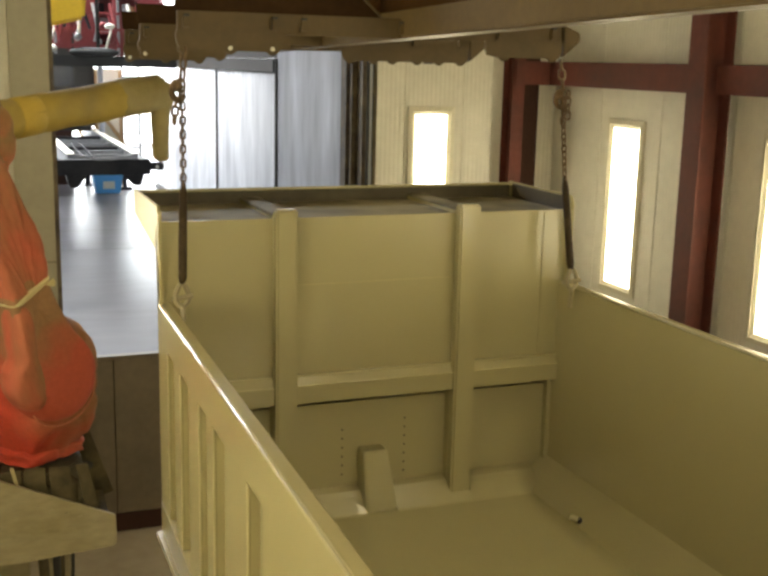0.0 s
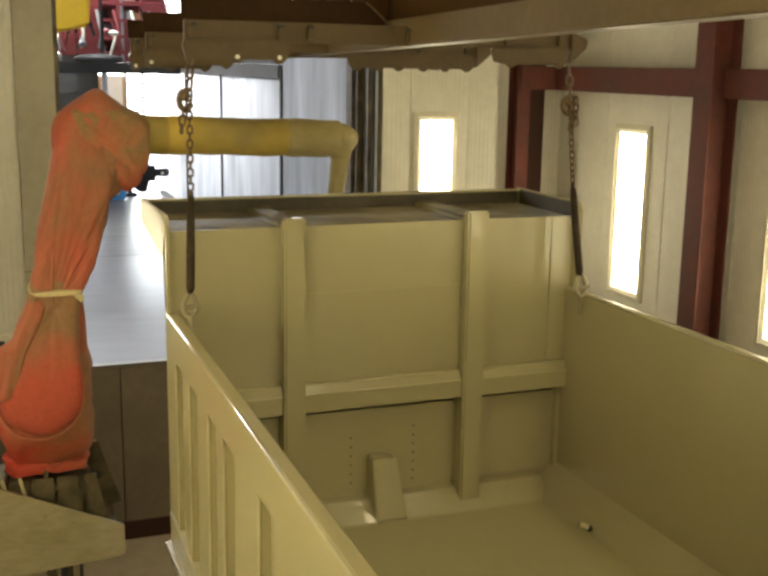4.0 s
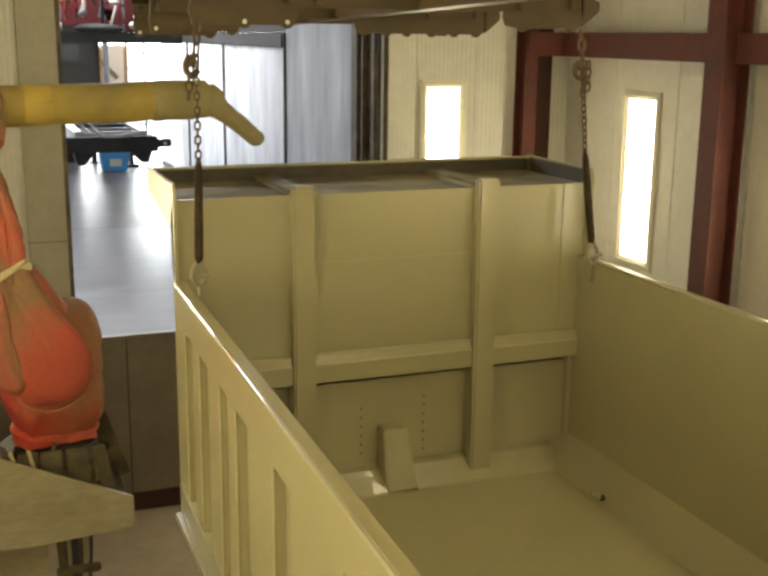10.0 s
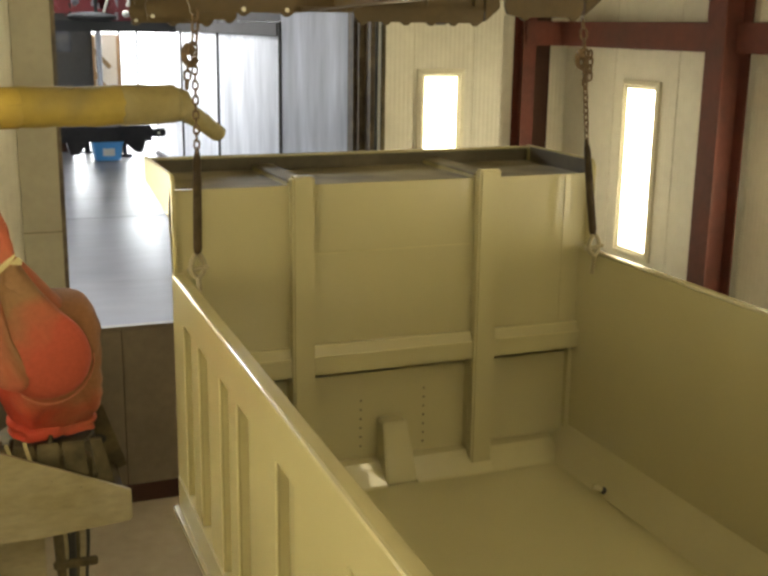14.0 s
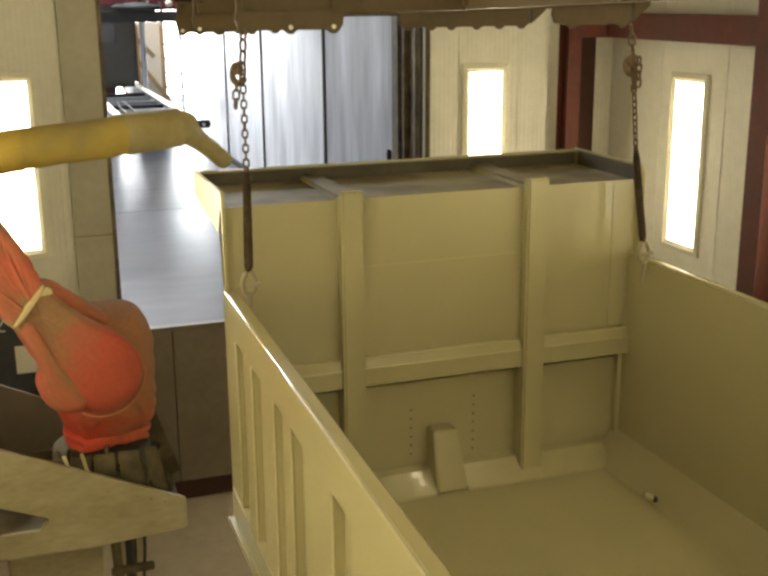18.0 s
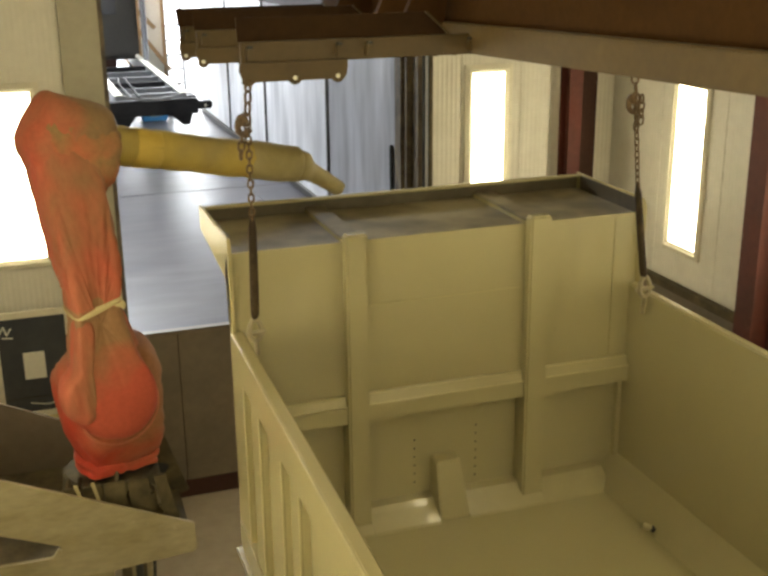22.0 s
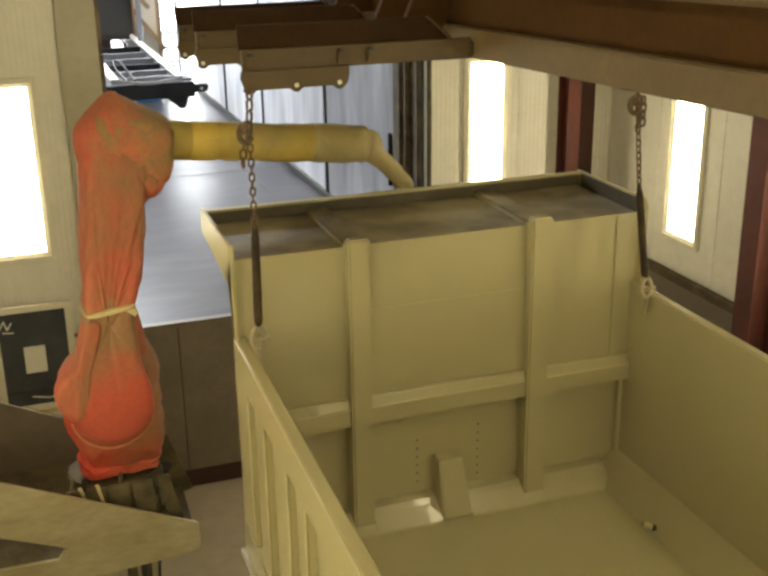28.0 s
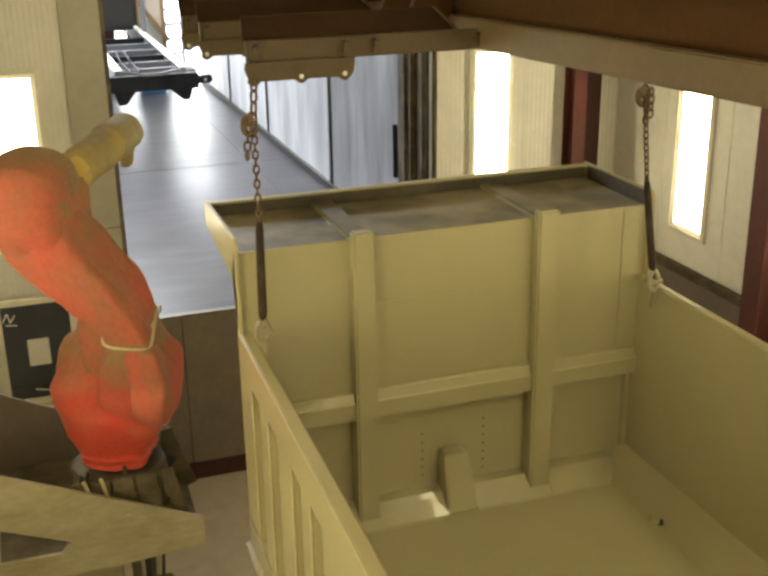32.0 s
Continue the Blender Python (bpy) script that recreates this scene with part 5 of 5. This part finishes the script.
part("flange", cyl((0, 0, 0), (0, 0, 0.04), 0.38, seg=32, bevel=0.008), "base", base, at=Matrix())
for k in range(10):
    a = 2 * math.pi * k / 10
    part("bolt", cyl((0.34 * math.cos(a), 0.34 * math.sin(a), 0.04), (0.34 * math.cos(a), 0.34 * math.sin(a), 0.07), 0.02, seg=6), "base", base, at=Matrix())
part("guard", prism([(0.22, -0.10), (0.30, 0.40), (0.36, 0.41), (0.50, -0.02)], 0.10, 0.13, 0.004), "base", base, "sloped guard plate", at=Matrix())
part("connector_box", box(-0.28, -0.05, -0.36, -0.24, 0.06, 0.25, 0.015), "base", base, at=Matrix())
for k, (x0, x1, w) in enumerate(((-0.27, -0.31, 0.10), (-0.14, -0.16, 0.11), (-0.01, -0.01, 0.12), (0.13, 0.16, 0.12), (0.26, 0.33, 0.07))):
    part("base_panel", prism([(x0 - w / 2, 0.37), (x0 + w / 2, 0.37), (x1 + w / 2 + 0.01, 0.012), (x1 - w / 2 - 0.01, 0.012)], -0.375 - 0.006 * (k % 2), -0.350, 0.004), "base", base, "oversprayed side panel", at=Matrix())
for k, (x0, lean_) in enumerate(((-0.25, 0.05), (-0.15, 0.04))):
    part("tape_strip", prism([(x0, 0.40), (x0 + 0.022, 0.40), (x0 + 0.022 + lean_, 0.22), (x0 + lean_ + 0.004, 0.21)], -0.392, -0.388, 0.001), "strap", base, "loose strip of masking tape", at=Matrix())
part("motor", cyl((0.27, 0.14, 0.16), (0.40, 0.18, 0.19), 0.07, seg=18, bevel=0.01), "black", base, "black motor cap", at=Matrix())
part("junction_block", box(0.05, 0.24, -0.33, -0.2, 0.06, 0.25, 0.02), "base", base, at=Matrix())
for k, (x0, x1, rr) in enumerate(((-0.27, -0.30, 0.020), (-0.20, -0.23, 0.014), (0.02, -0.01, 0.013))):
    part("cable", tube(smooth_path([(x0, -0.22, 0.36), (x1, -0.33, 0.25), (x0 - 0.02, -0.37, 0.12), (x1, -0.36, -0.02)], 6), rr, 8), "rod" if k % 2 else "base", base, at=Matrix(), smooth=True)

# turret: cloth bag over the shoulder
def low(pts):
    return [(x, z + ZS) for x, z in pts]


def skirt(b):
    """The bag is gathered in towards its hem."""
    for v in b.verts:
        u = max(0.0, min(1.0, (ZS - 0.04 - v.co.z) / 0.42))
        v.co.y *= 1 - 0.30 * u * u
        v.co.x *= 1.04 if v.co.x > 0 else 0.93
        v.co.x = 0.03 + (v.co.x - 0.03) * (1 - (0.10 if v.co.x < 0 else 0.03) * u * u)
    return b


BAG = [(-0.20, -0.51), (-0.26, -0.34), (-0.30, -0.14), (-0.32, 0.04), (-0.29, 0.16), (-0.17, 0.24), (0.02, 0.32), (0.16, 0.35), (0.26, 0.33), (0.31, 0.22), (0.315, 0.05), (0.31, -0.15), (0.30, -0.42), (0.255, -0.515), (0.05, -0.53)]
turret = part("turret", crease(skirt(pillow(low(BAG), -0.03, 0.35, 0.08, 4.0, 1.0, 6, 0.34)), 0.018, (2.0, 2.6, 4.0), 1.3), "orange_bright", robot, "orange cloth bag over the shoulder", True, Matrix())
part("hem", crease(pillow(low([(-0.196, -0.528), (-0.208, -0.49), (-0.214, -0.43), (0.0, -0.40), (0.284, -0.43), (0.280, -0.49), (0.268, -0.528), (0.04, -0.538)]), -0.02, 0.215, 0.03, 9.0, 4.0, 5, 0.34), 0.016, (5, 5, 3), 4.0), "orange_bright", turret, "gathered hem of the bag", True, Matrix())

# upper arm (along z), its round lower end in front of the turret
ARM = [(0.0, -0.238), (-0.10, -0.215), (-0.18, -0.155), (-0.225, -0.06), (-0.225, 0.06), (-0.20, 0.18), (-0.180, 0.32), (-0.160, 0.48), (-0.144, 0.64), (-0.160, 0.78), (-0.176, 0.92), (-0.186, 1.10), (-0.195, 1.35), (-0.17, 1.52), (-0.05, 1.60), (0.10, 1.56), (0.17, 1.42), (0.178, 1.25), (0.180, 1.05), (0.178, 0.88), (0.164, 0.78), (0.146, 0.64), (0.166, 0.44), (0.192, 0.27), (0.225, 0.12), (0.240, 0.0), (0.222, -0.10), (0.165, -0.18), (0.085, -0.226)]


WAIST, AHEAD = 0.66, -0.19   # height of the strap; how far the arm stands out beside the turret there


def waisted(b):
    """The sleeve is drawn in where the strap ties it, stands proud at its round lower end and spreads up to the elbow."""
    for v in b.verts:
        z = v.co.z
        if v.co.y < -0.14:
            v.co.y = -0.14 + (v.co.y + 0.14) * (1 + 0.35 * math.exp(-(max(0.0, z) / 0.34) ** 2))
        u = max(0.0, min(1.0, (z - 0.60) / 0.9))
        v.co.y = -0.14 + (v.co.y + 0.14) * (1.0 - 0.34 * math.exp(-((z - WAIST) / 0.30) ** 2) + 0.15 * u)
        k = max(0.0, min(1.0, z / WAIST))
        v.co.x -= 0.05 * math.exp(-((z - WAIST) / 0.38) ** 2)
        v.co.y += -0.05 + (AHEAD + 0.05) * k + 0.30 * u * u * (3 - 2 * u)
    return b


def tied(p):
    """Creases run out from the strap and die away."""
    w = 0.42 if p.z > WAIST else 0.20
    return ((0.30 if p.z > WAIST else 0.06) + 0.9 * math.exp(-((p.z - WAIST) / w) ** 2)) * (1 - math.exp(-((p.z - WAIST) / 0.06) ** 2))


DROP, RISE = 0.10, 0.05   # the joint the sleeve swings on lies under the round end, which stands over the shoulder
upper = part("upper_arm", crease(waisted(pillow([(x * 1.06, z * 1.06) if z < 0.15 else (x, z) for x, z in ARM], -0.14, 0.20, 0.015, 5.0, 3.0, 5, 0.17)), 0.026, (11.0, 11.0, 1.3), 3.1, tied), "orange", robot, "orange cloth sleeve on the upper arm", True, Matrix.Translation((0, 0, ZS)))
upper.data.materials.append(M["orange_low"])
for poly in upper.data.polygons:
    if poly.center.z < WAIST:
        poly.material_index = 1
# pale tube paints the highlight along the cap's rim
part("cap_highlight", tube([(0.243 * math.cos(a), -0.371, 0.243 * math.sin(a)) for a in (math.pi * (1.10 + k / 24) for k in range(0, 27))], 0.0055, 8), "orange_glint", upper, "pale line for the highlight on the shoulder cap's edge", True, Matrix())
part("strap", pillow([(-0.122, -0.016), (0.126, -0.016), (0.126, 0.016), (-0.122, 0.016)], 0.0, 0.146, 0.01, 8.0, 1.0, 5, 0.19), "strap", upper, "pale tied strap", True, pose(-0.05, AHEAD - 0.13, WAIST, 4, -15, 0))
part("strap_end", prism([(0.08, -0.012), (0.140, -0.006), (0.145, -0.04), (0.125, -0.060)], -0.152, -0.147, 0.001), "strap", upper, "loose end of the strap", False, pose(-0.05, AHEAD - 0.13, WAIST, 4, -15, 0))
LINK = [(-0.17, 0.60), (-0.21, 0.44), (-0.235, 0.31), (-0.31, 0.24), (-0.345, 0.14), (-0.315, 0.035), (-0.235, -0.035), (-0.165, -0.03), (-0.125, 0.04), (-0.128, 0.16), (-0.125, 0.30), (-0.098, 0.44), (-0.09, 0.59)]
part("link_sleeve", crease(pillow(LINK, -0.375, 0.105, 0.04, 5.0, 2.0, 5, 0.30), 0.005, (11, 9, 1.5), 4.4), "orange", upper, "narrow cloth sleeve over the link rod", True, Matrix())
REAR = [(0.06, 0.62), (0.15, 0.57), (0.205, 0.42), (0.26, 0.24), (0.315, 0.08), (0.33, -0.06), (0.27, -0.17), (0.05, -0.20), (-0.10, -0.05), (-0.12, 0.25), (-0.06, 0.54)]
part("rear_sleeve", crease(pillow(REAR, -0.10, 0.18, 0.03, 5.0, 4.0, 5, 0.36), 0.006, (7, 6, 2.0), 5.2), "orange", upper, "brown-dusted cloth behind the arm", True, Matrix())
HOOD = [(-0.225, 0.0), (-0.18, 0.10), (-0.07, 0.225), (-0.01, 0.262), (0.05, 0.240), (0.20, 0.178), (0.31, 0.125), (0.345, 0.05), (0.335, -0.08), (0.28, -0.22), (0.20, -0.33), (0.10, -0.45), (0.0, -0.50), (-0.10, -0.48), (-0.17, -0.32), (-0.208, -0.14)]


def hooded(b):
    """The hood closes down onto the sleeve."""
    for v in b.verts:
        u = max(0.0, min(1.0, (L1 - 0.05 - v.co.z) / 0.40))
        v.co.y = (v.co.y - 0.03) * (1 - 0.25 * u) + 0.03 - 0.13 * u
    return b


elbow = part("elbow_cover", crease(hooded(pillow([(x, z + L1) for x, z in HOOD], 0.03, 0.24, 0.025, 5.0, 5.0, 5, 0.36)), 0.020, (8, 8, 2.0), 6.0, lambda p: 0.25 + 0.9 * max(0.0, min(1.0, (L1 + 0.05 - p.z) / 0.3))), "orange_hood", upper, "gathered orange elbow hood, khaki with overspray", True, Matrix())

# forearm (along x from the elbow)
XS = [0.16 + 0.02 * k for k in range(56)]
fore = part("forearm", crease(tube([(x, 0, 0) for x in XS], [0.126 - 0.012 * min(1.0, (x - 0.16) / 0.3) for x in XS], 32, wobble=0.05, scale=5, seed=1.0), 0.004, (5, 9, 9), 2.0), "yellow", robot, "yellow cloth sleeve on the forearm", True, Matrix.Translation((0, 0, ZS + L1)))
BOOT = [(-0.16, 0.10), (-0.02, 0.205), (0.18, 0.17), (0.31, 0.118), (0.355, 0.06), (0.36, -0.08), (0.325, -0.22), (0.26, -0.315), (0.17, -0.345), (0.05, -0.27), (-0.10, -0.14)]
part("elbow_boot", crease(pillow(BOOT, -0.02, 0.21, 0.03, 6.0, 7.0, 5, 0.36), 0.022, (8, 8, 3.0), 9.0), "orange_boot", fore, "orange boot round the elbow end", True, Matrix())
part("bright_patch", tube([(0.445, 0, 0), (0.45, 0, 0), (0.60, 0, 0), (0.605, 0, 0)], [0.114, 0.1185, 0.118, 0.113], 30, wobble=0.03, scale=6), "yellow_clean", fore, "cleaner yellow patch", True, Matrix())
WX = [1.20 + 0.02 * k for k in range(21)]
part("wrist_sleeve", crease(tube([(x, 0, 0) for x in WX], [0.106, 0.117, 0.119] + [0.118 - 0.004 * math.sin(9 * x) for x in WX[3:-4]] + [0.116, 0.112, 0.09, 0.05], 32, wobble=0.05, scale=8, seed=6.0), 0.005, (6, 9, 9), 5.0), "khaki", fore, "overspray-covered wrist sleeve", True, Matrix())
HX = [-0.08 + 0.0185 * k for k in range(30)]


def hand_radius(x):
    r = 0.062 + 0.042 * math.exp(-((x - 0.01) / 0.075) ** 2) - 0.012 * max(0.0, x) / 0.45
    return r * min(1.0, math.sqrt(max(0.02, (x + 0.085) / 0.05))) * min(1.0, math.sqrt(max(0.04, (0.466 - x) / 0.035)))


hand = part("wrist", crease(tube([(x, 0, 0) for x in HX], [hand_radius(x) for x in HX], 28, wobble=0.10, scale=8, seed=8.0), 0.005, (9, 9, 9), 8.0), "khaki", robot, "drooping khaki spray head cover", True, Matrix.Translation((L2, 0, ZS + L1)))

# ---- motion ----
# seconds; turn of the base; lean of the upper arm; slope of the forearm; slope and turn of the wrist (degrees)
ROBOT_ROWS = [
    (0, 32.0, -17.3, 7.4, -89.5, 0.1),
    (0.3, 58.8, 4.1, 3.7, -49.2, -0.5),
    (0.6, 64.6, 12.6, -4.9, -28.6, -0.1),
    (0.9, 61.9, 10.4, -7.0, -22.9, -16.0),
    (1.2, 52.4, 10.2, -5.9, -21.5, -7.9),
    (1.5, 42.7, 8.4, -6.5, -18.7, -6.6),
    (1.8, 40.2, 15.5, -6.2, -16.1, -21.7),
    (2.1, 34.7, 15.4, -3.9, -19.4, -24.7),
    (2.5, 11.0, 10.2, -3.1, -63.1, 7.3),
    (4.5, 0.6, 14.9, 0.4, -96.2, 1.0),
    (5, 3.0, 7.4, 4.5, -83.8, 0.4),
    (5.5, 10.0, 7.1, 4.0, -85.2, 0.8),
    (6, 12.9, 10.1, 4.3, -87.2, 0.4),
    (6.5, 9.1, 14.1, 6.3, -86.2, 1.1),
    (7, 27.1, 0.6, 3.7, -70.4, 5.0),
    (7.5, 27.3, -2.7, 1.8, -41.5, 3.5),
    (8, 14.2, -8.5, 3.8, -45.2, 5.2),
    (8.5, 5.6, -13.9, 3.3, -38.9, -9.2),
    (9, -3.4, -14.8, 1.1, -32.1, -5.4),
    (9.5, 3.6, -18.7, 2.3, -37.2, -8.0),
    (10, 9.0, -18.0, 1.0, -37.8, -0.5),
    (10.5, 11.2, -19.7, -1.3, -26.8, 7.1),
    (11, 12.6, -21.2, -3.8, -18.4, 12.3),
    (12, 11.5, -21.4, -0.2, -29.9, 10.1),
    (13, -2.3, -25.8, 2.5, -37.1, 13.1),
    (14, 13.6, -24.3, -0.3, -29.3, 18.9),
    (14.5, 14.3, -28.6, -1.7, -25.3, 20.4),
    (16.5, 5.9, -39.1, 6.7, -29.9, -7.7),
    (17, 6.6, -40.9, 11.1, -36.3, -6.0),
    (18, 13.1, -36.3, 3.7, -35.4, 18.3),
    (19, -5.9, -40.9, 8.7, -32.8, 30.6),
    (19.5, 10.1, -38.9, 5.5, -38.7, 7.6),
    (20, 4.5, -31.8, 0.4, -36.1, -0.7),
    (20.2, 15.3, -14.4, -6.9, -30.8, -2.6),
    (20.5, 6.0, -4.2, -7.1, -36.1, 2.9),
    (20.8, 6.0, -4.4, -7.4, -33.2, 3.9),
    (21, 8.2, -4.0, -6.6, -35.1, 9.1),
    (21.5, 9.0, -4.7, -8.0, -32.2, 15.2),
    (22, 13.5, -4.4, -12.1, -30.6, 13.9),
    (23, 4.5, -2.1, -6.8, -44.2, 14.0),
    (24, 3.1, 1.2, -9.8, -43.2, 5.4),
    (25, 3.1, 0.8, -8.6, -36.9, 22.5),
    (25.5, 10.2, 3.3, -13.1, -24.3, 19.1),
    (27.5, 2.6, 7.5, -11.5, -30.3, -8.4),
    (28, 2.2, 7.2, -6.3, -45.9, 4.7),
    (28.5, 5.8, 9.9, -11.1, -24.9, 28.6),
    (29, 4.4, 10.3, -5.8, -34.5, 14.6),
    (29.5, -2.2, 11.0, -3.9, -38.5, 9.2),
    (30, 11.5, 5.5, -7.3, -35.2, -16.4),
    (30.3, 21.7, -4.6, -7.8, -35.8, -15.7),
    (30.6, 36.1, -12.6, -4.0, -40.0, -11.9),
    (30.9, 54.6, -12.2, -5.8, -41.9, -18.2),
    (31.2, 68.0, -9.5, -5.5, -40.0, -33.7),
    (31.5, 69.3, -11.0, -6.0, -38.7, -34.1),
    (31.7, 70.2, -15.1, -4.4, -49.8, -23.4),
    (31.9, 68.6, -27.0, 1.5, -45.3, 19.0),
    (32, 65.1, -31.3, 2.9, -39.8, 23.4),
]


def motions():
    rows = [[], [], [], []]
    for t, th, a, e, w, wy in ROBOT_ROWS:
        turn = pose(0, 0, 0, 0, 0, th)
        shoulder = Matrix.Translation((0, 0, ZS))
        el = turn @ shoulder @ pose(0, 0, 0, 0, a, 0) @ Vector((0, 0, L1))
        ux, uz = L1 * math.sin(radians(a)) + 0.02, L1 * math.cos(radians(a)) - RISE + DROP
        up = turn @ Matrix.Translation((-0.02, 0, ZS + RISE - DROP)) @ pose(0, 0, 0, 0, math.degrees(math.atan2(ux, uz)), 0) @ Matrix.Translation((0, 0, DROP - 0.04))
        fo = Matrix.Translation(el) @ turn @ pose(0, 0, 0, 0, -e, 0)
        wr = fo @ Vector((L2, 0, 0))
        ha = Matrix.Translation(wr) @ pose(0, 0, 0, 0, 0, th + wy) @ pose(0, 0, 0, 0, -w, 0)
        for r, m in zip(rows, (turn, up, fo, ha)):
            r.append((t, m))
    for ob, r in zip((turret, upper, fore, hand), rows):
        walk(ob, r)


motions()
